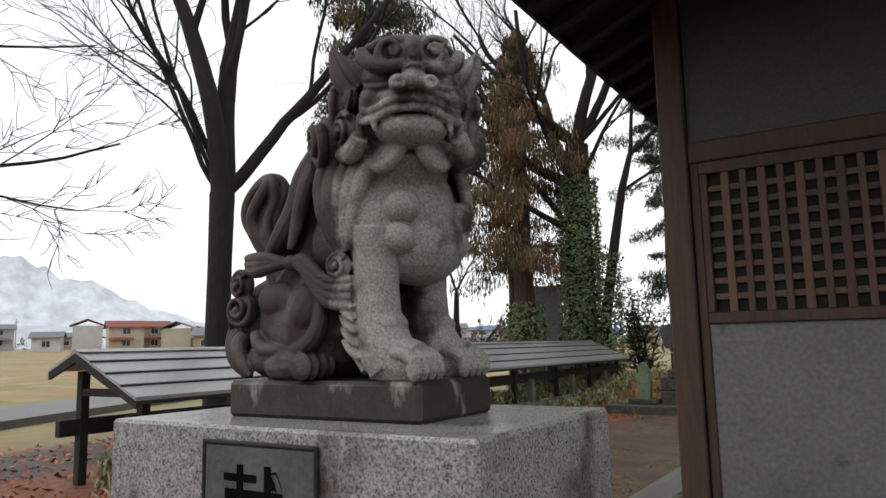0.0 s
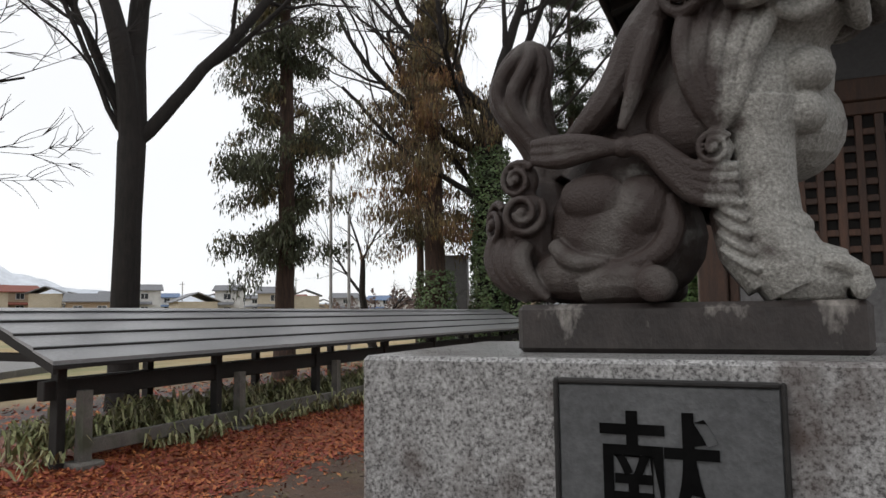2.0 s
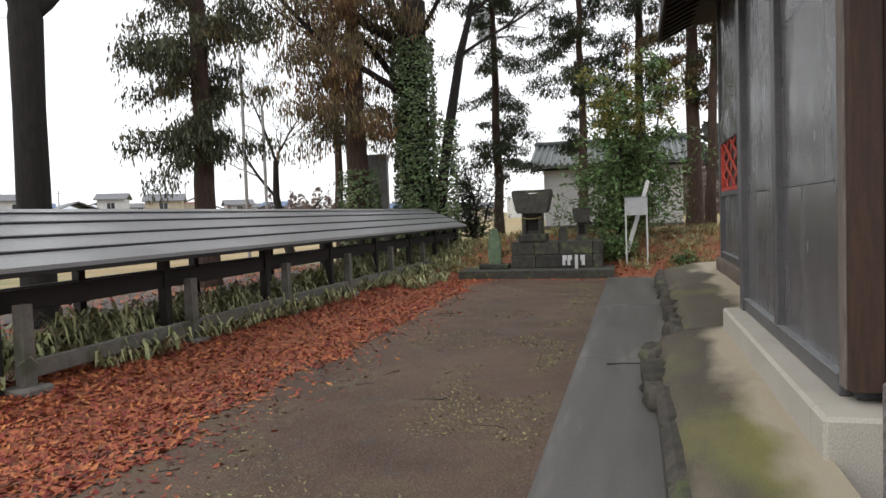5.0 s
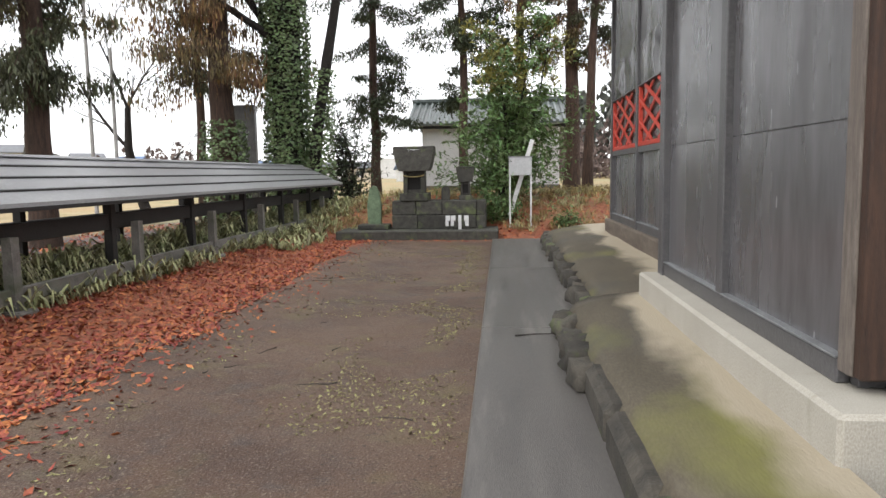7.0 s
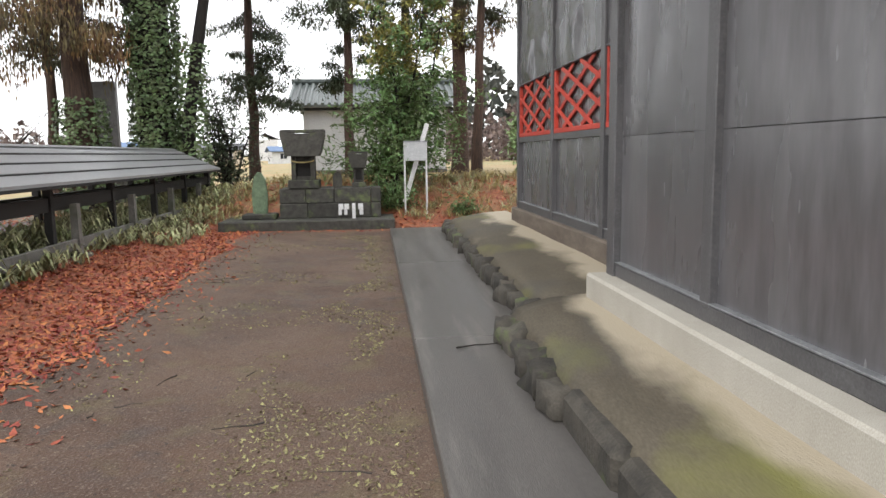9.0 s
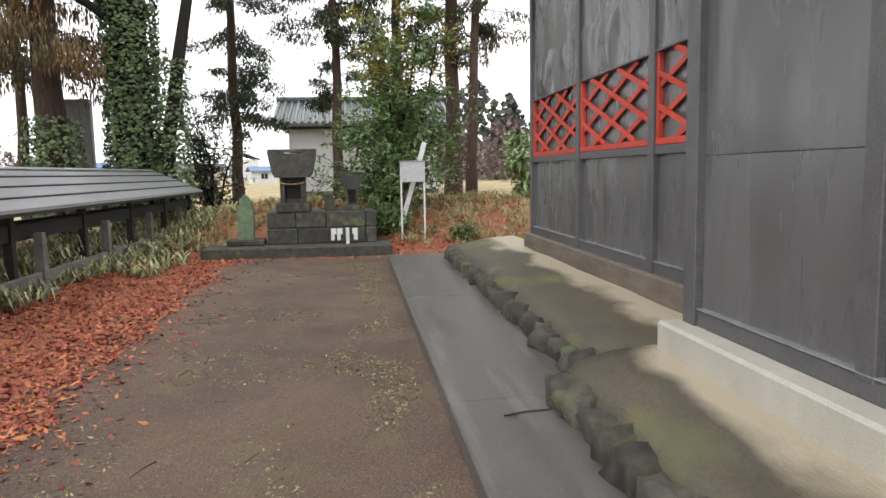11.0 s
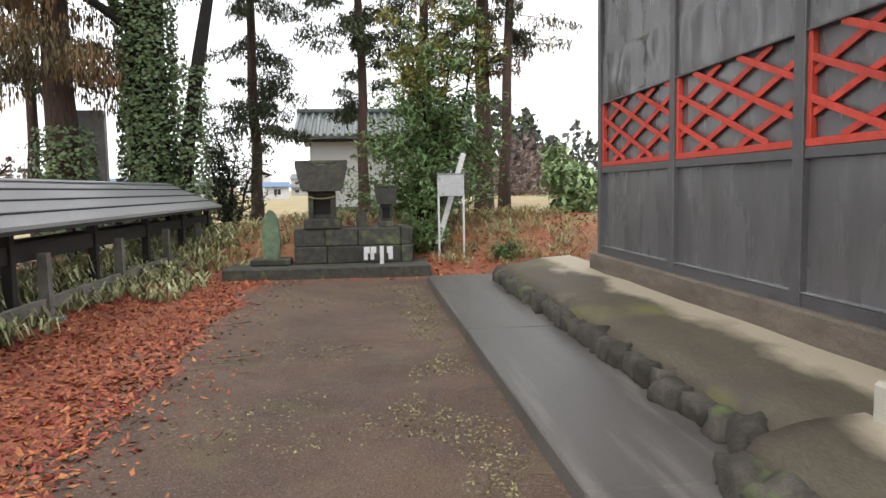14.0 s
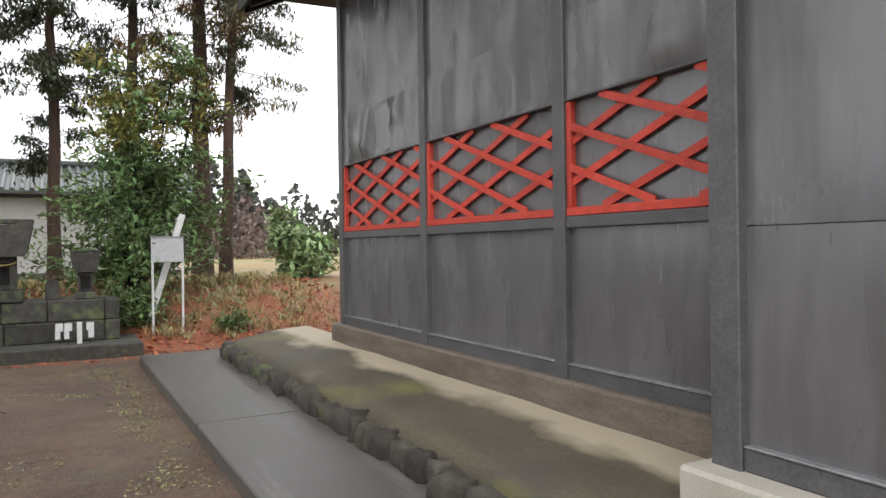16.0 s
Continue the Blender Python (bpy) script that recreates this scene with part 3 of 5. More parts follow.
# rear room, long side: three bays
BAYS = [(Y1 + 0.03, 9.27), (9.4, 11.38), (11.5, 13.6)]
for y0, y1 in ((9.27, 9.4), (11.38, 11.5), (13.6, Y2)):
    block("pilaster", (X2 - 0.045, y0, 0.6), (X2 + 0.07, y1, TOP), CLAD_TRIM, hall, 0.006)
for i, (y0, y1) in enumerate(BAYS):
    part("cladding_sheet", sheet(y0, y1, 0.776, 1.72, X2 + 0.012, 0.01, i * 3.0), CLAD, hall, smooth=True)
    part("cladding_sheet", sheet(y0, y1, 2.62, 3.2, X2 - 0.015, 0.08, i * 5.0 + 1), CLAD, hall, smooth=True)
    part("cladding_sheet", sheet(y0, y1, 3.205, TOP, X2 - 0.005, 0.04, i * 7.0 + 2), CLAD, hall, smooth=True)
    block("sill_rail", (X2 - 0.03, y0, 0.66), (X2 + 0.03, y1, 0.765), CLAD_TRIM, hall, 0.006)
    block("flashing", (X2 - 0.037, y0, 0.766), (X2 + 0.02, y1, 0.776), STEEL, hall, 0.002)
    block("mid_rail", (X2 - 0.03, y0, 1.72), (X2 + 0.03, y1, 1.8), CLAD_TRIM, hall, 0.006)
    trellis = part("trellis_panel", Shape().box((X2 + 0.03, y0, 1.8), (X2 + 0.055, y1, 2.63)), CLAD, hall, "red painted diagonal trellis over a dark board")
    block("trellis_rail", (X2 - 0.026, y0, 1.803), (X2 + 0.028, y1, 1.86), RED, trellis, 0.004)
    block("trellis_stile", (X2 - 0.022, y1 - 0.05, 1.86), (X2 + 0.028, y1 - 0.002, 2.6), RED, trellis, 0.004)
    block("trellis_stile", (X2 + 0.02, y0 + 0.002, 1.86), (X2 + 0.029, y0 + 0.03, 2.6), CLAD_TRIM, trellis, 0.003)
    # flat diagonal laths, one layer over the other, cut off at the frame
    slope, pitch, z_bot, z_top, far_y = 0.355, 0.283, 1.86, 2.6, y1 - 0.05
    for direction in (1, -1):
        for k in range(-4, 5):
            z_far = (2.42 if direction > 0 else 2.32) + k * pitch
            fall = slope * direction
            ends = sorted([(far_y - (z_far - z) / fall) for z in (z_bot, z_top)])
            lo, hi = max(ends[0], y0 + 0.03), min(ends[1], far_y)
            if hi - lo > 0.06:
                z_lo, z_hi = z_far - fall * (far_y - lo), z_far - fall * (far_y - hi)
                half = 0.027
                xx = X2 - 0.02 if direction > 0 else X2 - 0.004
                part("slat", Shape().prism([(lo, z_lo - half), (hi, z_hi - half), (hi, z_hi + half), (lo, z_lo + half)], xx, xx + 0.015, "x"), RED, trellis)
    block("trellis_cap", (X2 - 0.035, y0, 2.6), (X2 + 0.03, y1, 2.62), CLAD_TRIM, trellis, 0.004)


def eave(name, x_edge, y0, y1, z_edge, x_back, z_back, slope=0.34):
    """A deep wooden eave: boarding, fascia and rafters."""
    n = part(name, Shape().prism([(x_edge, z_edge), (x_back, z_back), (x_back, z_back + 0.14), (x_edge, z_edge + 0.14)], y0, y1, "y"), EAVE, hall, "near-black wooden eave")
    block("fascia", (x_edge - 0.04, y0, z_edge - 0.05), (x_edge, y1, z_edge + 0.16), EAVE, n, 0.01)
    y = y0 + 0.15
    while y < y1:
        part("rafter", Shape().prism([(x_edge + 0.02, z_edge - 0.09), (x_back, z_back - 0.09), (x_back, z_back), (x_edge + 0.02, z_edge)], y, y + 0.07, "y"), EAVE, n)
        y += 0.32
    return n


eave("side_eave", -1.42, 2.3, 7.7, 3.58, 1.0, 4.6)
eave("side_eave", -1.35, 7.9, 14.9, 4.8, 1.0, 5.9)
part("front_eave", Shape().prism([(2.3, 3.58), (4.4, 4.48), (4.4, 4.63), (2.3, 3.73)], -1.41, 3.0, "x"), EAVE, hall, "near-black underside of the front eave")
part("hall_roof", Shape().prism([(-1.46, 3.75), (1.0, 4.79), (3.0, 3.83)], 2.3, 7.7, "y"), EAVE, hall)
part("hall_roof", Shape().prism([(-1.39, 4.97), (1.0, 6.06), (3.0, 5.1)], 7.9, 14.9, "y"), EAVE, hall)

# ---- guardian lion on its pedestal ----
base = thing("pedestal", "two-step grey granite pedestal with dark inscribed plaques", "pedestal")
block("base_step", (-1.44, 0.5, 0.0), (-0.2, 2.1, 1.2), GRANITE_ROUGH, base, 0.012, "rough speckled granite base block")
block("block", (-1.205, 0.968, 1.2), (-0.386, 1.485, 1.608), GRANITE, base, 0.006, "polished speckled grey granite block")


def plaque(m):
    p = part("plaque", Shape().box((-0.125, -0.006, -0.34), (0.125, 0.0, 0.0), 0.002, m), SLATE, base, "dark slate plaque with brushed black character")
    for lo, hi in (((-0.125, -0.009, 0.0), (0.125, 0.001, 0.007)), ((-0.131, -0.009, -0.34), (-0.125, 0.001, 0.007)), ((0.125, -0.009, -0.34), (0.131, 0.001, 0.007))):
        part("edging", Shape().box(lo, hi, 0.002, m), EAVE, p)
    return p


front_plaque = plaque(pose(-0.797, 0.966, 1.578))
plaque(pose(-1.207, 1.25, 1.575, 0, 0, -90))
curve = bpy.data.curves.new("inscription", "FONT")
curve.body = "献"
curve.size = 0.145
curve.align_x, curve.align_y = "CENTER", "TOP"
curve.extrude = 0.001
curve.offset = 0.0014
curve.materials.append(INK)
text = new("inscription", curve)
text.parent = front_plaque
text.matrix_basis = pose(-0.805, 0.9585, 1.541, 90, 0, 0)

plinth = tagged(block("statue_plinth", (-1.013, 1.087, 1.607), (-0.56, 1.333, 1.677), PLINTH_STONE, None, 0.008), "dark wet stone plinth streaked with pale lichen on granite", "plinth")


def lion():
    s = Shape()

    def rot(ax=0, ay=0, az=0):
        return Euler((radians(ax), radians(ay), radians(az))).to_matrix().to_4x4()

    def curl(c, r, m, turns=1.6, flip=1, fat=0.2):
        """A raised spiral round a button on a domed boss, in the plane y = 0 of m, towards -y."""
        pts, rad = [], []
        for i in range(34):
            u = i / 33
            a = flip * (u * turns * math.tau) + 0.6
            q = r * (1 - 0.72 * u)
            pts.append(Vector(c) + m.to_3x3() @ Vector((q * math.cos(a), -0.32 * r * u - 0.1 * r, q * math.sin(a))))
            rad.append(r * fat * (1 - 0.3 * u))
        s.tube(pts, rad, 8)
        s.ball(Vector(c) + m.to_3x3() @ Vector((0, 0.34 * r, 0)), (r * 1.02, r * 0.45, r * 1.02), m)
        s.ball(Vector(c) + m.to_3x3() @ Vector((0, -0.3 * r, 0)), (r * 0.24, r * 0.26, r * 0.24), m)

    def lock(pts, rad, flat=1.0):
        """A strand of hair through a few points, rounded into a smooth line."""
        p, q = [Vector(a) for a in pts], list(rad)
        for _ in range(2):
            np, nq = [p[0]], [q[0]]
            for i in range(len(p) - 1):
                np += [p[i].lerp(p[i + 1], 0.25), p[i].lerp(p[i + 1], 0.75)]
                nq += [q[i] * 0.75 + q[i + 1] * 0.25, q[i] * 0.25 + q[i + 1] * 0.75]
            p, q = np + [p[-1]], nq + [q[-1]]
        s.tube(p, q, 10, squash=flat)

    # hind quarters: rounded haunches, feet with four toes
    s.ball((0.14, 0, 0.1), (0.13, 0.1, 0.11))
    for side in (-1, 1):
        s.ball((0.145, 0.062 * side, 0.11), (0.1, 0.052, 0.095), rot(0, 18, 0))
        s.ball((0.185, 0.09 * side, 0.135), (0.045, 0.03, 0.05), rot(0, 30, 0))
        s.ball((0.12, 0.098 * side, 0.155), (0.05, 0.022, 0.035))
        lock([(0.225, 0.094 * side, 0.15), (0.232, 0.1 * side, 0.1), (0.205, 0.104 * side, 0.062), (0.15, 0.104 * side, 0.05)], [0.012, 0.018, 0.018, 0.01])
        lock([(0.06, 0.098 * side, 0.09), (0.085, 0.108 * side, 0.06), (0.14, 0.108 * side, 0.058)], [0.012, 0.016, 0.008])
        s.ball((0.09, 0.06 * side, 0.045), (0.075, 0.05, 0.045))
        s.tube([(0.1, 0.082 * side, 0.026), (0.15, 0.09 * side, 0.034), (0.195, 0.092 * side, 0.03)], [0.028, 0.036, 0.03], 12)
        for q in (-0.032, -0.011, 0.011, 0.032):
            s.ball((0.203, 0.09 * side + q, 0.027), (0.026, 0.0105, 0.026))
    # waist rising to the shoulders and a broad chest
    s.tube([(0.13, 0, 0.15), (0.19, 0, 0.23), (0.25, 0, 0.3), (0.31, 0, 0.37), (0.34, 0, 0.43)], [0.095, 0.085, 0.095, 0.1, 0.085], 18)
    s.ball((0.345, 0.0, 0.3), (0.1, 0.112, 0.125), rot(0, 14, 0))
    s.ball((0.375, 0.01, 0.25), (0.085, 0.1, 0.08))
    for side in (-1, 1):
        s.ball((0.255, 0.075 * side, 0.255), (0.062, 0.04, 0.062))
        s.ball((0.335, 0.078 * side, 0.285), (0.062, 0.045, 0.085), rot(0, 10, 0))
    # breast knobs
    s.ball((0.405, -0.082, 0.305), (0.035, 0.034, 0.032))
    s.ball((0.395, -0.078, 0.25), (0.034, 0.032, 0.03))
    s.ball((0.425, 0.07, 0.3), (0.03, 0.036, 0.032))
    s.ball((0.418, 0.068, 0.248), (0.03, 0.034, 0.03))
    # fore legs: straight shank, knotted fetlock, long foot with four toes, fringe behind
    for side in (-1, 1):
        y = 0.08 * side
        s.tube([(0.35, y, 0.27), (0.345, y, 0.215), (0.347, y, 0.16), (0.35, y, 0.115), (0.358, y, 0.08), (0.372, y, 0.045), (0.385, y, 0.02)], [0.05, 0.042, 0.04, 0.041, 0.046, 0.05, 0.046], 16)
        s.ball((0.378, y, 0.098), (0.026, 0.036, 0.022))
        s.tube([(0.36, y, 0.035), (0.405, y, 0.034), (0.435, y, 0.03)], [0.042, 0.044, 0.036], 14)
        for q in (-0.036, -0.012, 0.012, 0.036):
            s.tube([(0.405, y + q, 0.05), (0.43, y + q, 0.047), (0.448, y + q, 0.034), (0.456, y + q, 0.012)], [0.012, 0.0125, 0.0125, 0.009], 8)
            s.ball((0.448, y + q, 0.02), (0.013, 0.0115, 0.02))
        s.tube([(0.318, y, 0.16), (0.308, y, 0.12), (0.318, y, 0.07), (0.345, y, 0.025)], [0.026, 0.034, 0.036, 0.03], 10)
        for k in range(5):
            z = 0.052 + 0.022 * k
            lock([(0.335 - 0.004 * k, y + 0.034 * side, z - 0.012), (0.312 - 0.004 * k, y + 0.036 * side, z), (0.288 - 0.003 * k, y + 0.026 * side, z + 0.02)], [0.006, 0.006, 0.003])
    # tail: a standing flame with waving grooves
    core = [(0.045, 0, 0.2), (0.025, 0, 0.245), (0.0, 0, 0.29), (-0.016, 0, 0.335), (-0.014, 0, 0.372), (-0.002, 0, 0.405), (0.004, 0, 0.428), (0.0, 0, 0.438)]
    lock(core, [0.034, 0.028, 0.03, 0.036, 0.036, 0.03, 0.018, 0.006])
    for k in range(9):
        a = math.tau * k / 9
        dx, dy = math.cos(a), math.sin(a)
        pts = []
        for i, (x, _, z) in enumerate(core):
            w = (0.03, 0.026, 0.031, 0.042, 0.042, 0.034, 0.02, 0.004)[i]
            sway = 0.35 * math.sin(i * 1.5 + k)
            pts.append((x + w * math.cos(a + sway), w * math.sin(a + sway), z))
        lock(pts, [0.011, 0.011, 0.012, 0.0135, 0.0135, 0.012, 0.008, 0.003])
    # locks streaming from the mane down the back to the tail
    for k, dy in enumerate((-0.075, -0.045, -0.015, 0.015, 0.045, 0.075)):
        lock([(0.225, dy * 1.1, 0.43), (0.185, dy * 1.25, 0.38), (0.165, dy * 1.2, 0.33), (0.125, dy * 1.3, 0.27), (0.075, dy * 1.1, 0.235 + 0.012 * (k % 2))], [0.03, 0.028, 0.025, 0.022, 0.012])
        lock([(0.215, dy * 1.35, 0.4), (0.2, dy * 1.5, 0.35), (0.185, dy * 1.5, 0.3), (0.165, dy * 1.5, 0.245)], [0.016, 0.017, 0.014, 0.007])
    # curls and trailing locks of the lower tail
    s.ball((0.02, 0, 0.11), (0.072, 0.085, 0.1))
    for side in (-1, 1):
        curl((0.014, 0.096 * side, 0.138), 0.034, rot(0, 0, 0 if side < 0 else 180), flip=-1)
        curl((0.005, 0.088 * side, 0.19), 0.029, rot(0, 0, -12 if side < 0 else 192))
        curl((-0.036, 0.062 * side, 0.128), 0.034, rot(0, 0, -50 if side < 0 else 230))
        for k in range(4):
            lock([(-0.045 + 0.02 * k, (0.055 + 0.009 * k) * side, 0.105 - 0.004 * k), (-0.05 + 0.018 * k, (0.06 + 0.011 * k) * side, 0.07), (-0.028 + 0.016 * k, (0.07 + 0.009 * k) * side, 0.035), (0.015 + 0.012 * k, (0.082 + 0.006 * k) * side, 0.008)], [0.014, 0.017, 0.015, 0.006])
    # sash tied over the haunch, its folds swinging to the fore leg
    for side in (-1, 1):
        for k in range(3):
            lock([(0.03, 0.094 * side, 0.218 + 0.012 * k), (0.075, 0.112 * side, 0.222 + 0.014 * (k - 1)), (0.12, 0.12 * side, 0.224 + 0.008 * (k - 1)), (0.165, 0.112 * side, 0.22)], [0.008, 0.014, 0.012, 0.009])
        s.ball((0.168, 0.112 * side, 0.22), (0.016, 0.014, 0.016))
        for k in range(4):
            lock([(0.168, 0.112 * side, 0.222), (0.205, 0.116 * side, 0.228 - 0.007 * k), (0.232, 0.118 * side, 0.2 - 0.011 * k), (0.262, 0.117 * side, 0.178 - 0.014 * k), (0.315, 0.112 * side, 0.18 - 0.016 * k)], [0.008, 0.012, 0.012, 0.011, 0.007])
        curl((0.287, 0.118 * side, 0.205), 0.024, rot(0, 0, 0 if side < 0 else 180))
    # head, turned aside; its own axes run forward, sideways and up
    h = Matrix.Translation((0.415, -0.075, 0.5)) @ rot(0, 4, -50)
    hr = h.to_3x3().to_4x4()

    def hp(x, y, z):
        return h @ Vector((x, y, z))

    s.ball(hp(-0.015, 0, 0.01), (0.085, 0.088, 0.088), hr)
    s.ball(hp(0.045, 0, 0.005), (0.06, 0.08, 0.06), hr)
    s.tube([hp(-0.02, 0, -0.05), (0.34, -0.01, 0.38)], [0.09, 0.1], 14)
    # flat crown and brow with two large scrolls and a nub between them
    s.ball(hp(0.03, 0, 0.075), (0.075, 0.082, 0.022), hr)
    s.tube([hp(0.104, 0, 0.074), hp(0.118, 0, 0.052), hp(0.12, 0, 0.036)], [0.011, 0.013, 0.008], 10)
    for side in (-1, 1):
        curl(hp(0.1, 0.036 * side, 0.052), 0.028, hr @ rot(-6, 0, 90), 1.4, flip=side, fat=0.24)
        lock([hp(0.112, 0.012 * side, 0.03), hp(0.11, 0.045 * side, 0.022), hp(0.092, 0.074 * side, 0.034), hp(0.07, 0.084 * side, 0.06)], [0.01, 0.013, 0.014, 0.012])
        # eye under heavy lids
        s.ball(hp(0.086, 0.054 * side, 0.008), (0.017, 0.019, 0.014), hr)
        lock([hp(0.104, 0.03 * side, 0.012), hp(0.104, 0.052 * side, 0.018), hp(0.085, 0.078 * side, 0.006)], [0.004, 0.006, 0.004])
        lock([hp(0.104, 0.03 * side, 0.0), hp(0.1, 0.055 * side, -0.008), hp(0.08, 0.08 * side, -0.002)], [0.004, 0.006, 0.004])
        # cheek
        s.ball(hp(0.06, 0.062 * side, -0.02), (0.036, 0.026, 0.026), hr)
        # nostril wing, with a rim
        s.ball(hp(0.128, 0.026 * side, -0.008), (0.016, 0.016, 0.015), hr)
        ring = [hp(0.142, (0.026 + 0.009 * math.cos(q)) * side, -0.01 + 0.008 * math.sin(q)) for q in [math.tau * i / 10 for i in range(11)]]
        s.tube(ring, [0.0042] * 11, 6)
        # double upper lip, dipping and turning up at the corner
        lock([hp(0.122, 0.0, -0.03), hp(0.115, 0.03 * side, -0.029), hp(0.096, 0.06 * side, -0.044), hp(0.07, 0.08 * side, -0.045), hp(0.05, 0.084 * side, -0.026)], [0.007, 0.0075, 0.0075, 0.007, 0.005])
        lock([hp(0.12, 0.0, -0.046), hp(0.113, 0.032 * side, -0.046), hp(0.092, 0.064 * side, -0.06), hp(0.068, 0.084 * side, -0.06), hp(0.045, 0.086 * side, -0.04)], [0.006, 0.0065, 0.007, 0.007, 0.005])
        # fang and the open corner of the mouth
        s.tube([hp(0.092, 0.064 * side, -0.06), hp(0.094, 0.063 * side, -0.08)], [0.007, 0.003], 8)
        ring = [hp(0.042 + 0.016 * math.cos(q), 0.086 * side, -0.066 + 0.02 * math.sin(q)) for q in [math.tau * i / 12 for i in range(13)]]
        s.tube(ring, [0.007] * 13, 7)
        # pointed ear with a hollow
        lock([hp(-0.005, 0.085 * side, 0.018), hp(-0.012, 0.108 * side, 0.045), hp(-0.02, 0.128 * side, 0.08), hp(-0.022, 0.134 * side, 0.1)], [0.034, 0.034, 0.016, 0.003], 0.55)
        lock([hp(0.018, 0.085 * side, 0.015), hp(0.012, 0.108 * side, 0.045), hp(-0.01, 0.128 * side, 0.092)], [0.007, 0.008, 0.004])
        # curls from the cheek back into the mane, then a great one on the shoulder
        curl(hp(0.004, 0.104 * side, 0.0), 0.02, hr @ rot(0, 0, 90 + 78 * side), flip=side)
        curl(hp(-0.01 if side < 0 else -0.03, (0.112 if side < 0 else 0.098) * side, -0.058), 0.034, hr @ rot(0, 0, 90 + 70 * side), flip=-side)
        curl(hp(-0.052, (0.155 if side < 0 else 0.118) * side, -0.07), 0.044, hr @ rot(10, 0, 90 + 78 * side), flip=side, fat=0.24)
        curl(hp(-0.055, 0.128 * side, 0.0), 0.034, hr @ rot(0, 0, 90 + 88 * side), flip=-side)
        lock([hp(0.055, 0.085 * side, -0.08), hp(0.025, 0.1 * side, -0.105), hp(-0.012, 0.118 * side, -0.1)], [0.016, 0.02, 0.014])
        # forked beard curling out on each side
        for k in range(4):
            lock([hp(0.06 - 0.012 * k, (0.016 + 0.008 * k) * side, -0.088), hp(0.056 - 0.014 * k, (0.028 + 0.01 * k) * side, -0.118 + 0.004 * k), hp(0.04 - 0.014 * k, (0.05 + 0.008 * k) * side, -0.132 + 0.008 * k), hp(0.022 - 0.01 * k, (0.072 + 0.004 * k) * side, -0.118 + 0.006 * k)], [0.014, 0.0145, 0.0135, 0.009])
        curl(hp(0.018, 0.074 * side, -0.108), 0.014, hr @ rot(0, 0, 90 + 25 * side), 1.2, flip=-side)
    s.ball(hp(0.122, 0, -0.002), (0.024, 0.026, 0.019), hr)
    s.ball(hp(0.072, 0, -0.024), (0.05, 0.072, 0.026), hr)
    s.ball(hp(0.062, 0, -0.07), (0.058, 0.064, 0.03), hr)
    s.tube([hp(0.085, 0, 0.04), hp(0.118, 0, 0.01)], [0.018, 0.02], 10)
    # mane behind the head: rows of large curls
    for row, (z, r, rad, n, span) in enumerate(((0.06, 0.034, 0.095, 4, 62), (-0.005, 0.04, 0.115, 4, 66), (-0.075, 0.044, 0.125, 4, 66))):
        for k in range(n):
            ang = radians(180 - span + 2 * span * k / (n - 1))
            curl(hp(rad * math.cos(ang) - 0.015, rad * 1.08 * math.sin(ang), z), r, hr @ rot(0, 0, math.degrees(ang) + 90), 1.5, 1 if (k + row) % 2 else -1)
    # long flat strands over shoulder and breast
    for k in range(5):
        x = 0.235 + 0.026 * k
        lock([(x + 0.03, -0.112, 0.41 - 0.004 * k), (x + 0.018, -0.126, 0.365), (0.252 + 0.02 * k, -0.124, 0.315), (0.268 + 0.013 * k, -0.122, 0.265), (0.285 + 0.004 * k, -0.112, 0.232)], [0.015, 0.0155, 0.014, 0.01, 0.005])
        lock([(x + 0.05, 0.1, 0.41), (x + 0.045, 0.118, 0.36), (x + 0.04, 0.122, 0.3), (x + 0.045, 0.112, 0.235)], [0.015, 0.016, 0.013, 0.005])
    for k in range(3):
        lock([(0.4 + 0.016 * k, 0.08 - 0.012 * k, 0.405), (0.425 + 0.01 * k, 0.098 - 0.01 * k, 0.35), (0.425 + 0.006 * k, 0.106 - 0.008 * k, 0.28), (0.4, 0.108 - 0.006 * k, 0.21)], [0.012, 0.013, 0.012, 0.004])
    d = s.mesh("guardian_lion_statue")
    ob = part("guardian_lion_statue", d, LION_STONE)
    ob.matrix_basis = pose(-1.02, 1.205, 1.676)
    r = ob.modifiers.new("weld", "REMESH")
    r.mode, r.voxel_size, r.use_smooth_shade = "VOXEL", 0.0023, True
    sm = ob.modifiers.new("wear", "SMOOTH")
    sm.factor, sm.iterations = 0.5, 1
    return tagged(ob, "weathered grey stone guardian lion seated with curled mane", "statue")


lion()

# ---- long low roof over the planting, concrete fence ----
RX0, RY0, RY1 = -6.95, 5.0, 22.1
EZ, RZ, RX1, LZ, LX = 1.235, 1.775, -8.15, 1.55, -8.7
shelter = thing("long_low_roof", "long low gabled grey sheet roof on black timber posts", "roofed shelter")
courses = 4
for k in range(courses):
    a, b = k / courses, (k + 1) / courses
    xa, za, xb, zb = RX0 + (RX1 - RX0) * a, EZ + (RZ - EZ) * a, RX0 + (RX1 - RX0) * b, EZ + (RZ - EZ) * b
    part("roof_course", Shape().prism([(xa, za + 0.02), (xb, zb - 0.006), (xb, zb - 0.03), (xa, za - 0.022)], RY0, RY1, "y"), ROOF_SHEET, shelter)
    if k:
        # added black strip that paints the shadow line under each course's edge
        part("seam", Shape().prism([(xa + 0.014, za - 0.03), (xa + 0.014, za + 0.006), (xa + 0.001, za + 0.012), (xa + 0.001, za - 0.03)], RY0 + 0.005, RY1 - 0.005, "y"), BLACKWOOD, shelter, "black strip painting the shadow line under the lap")
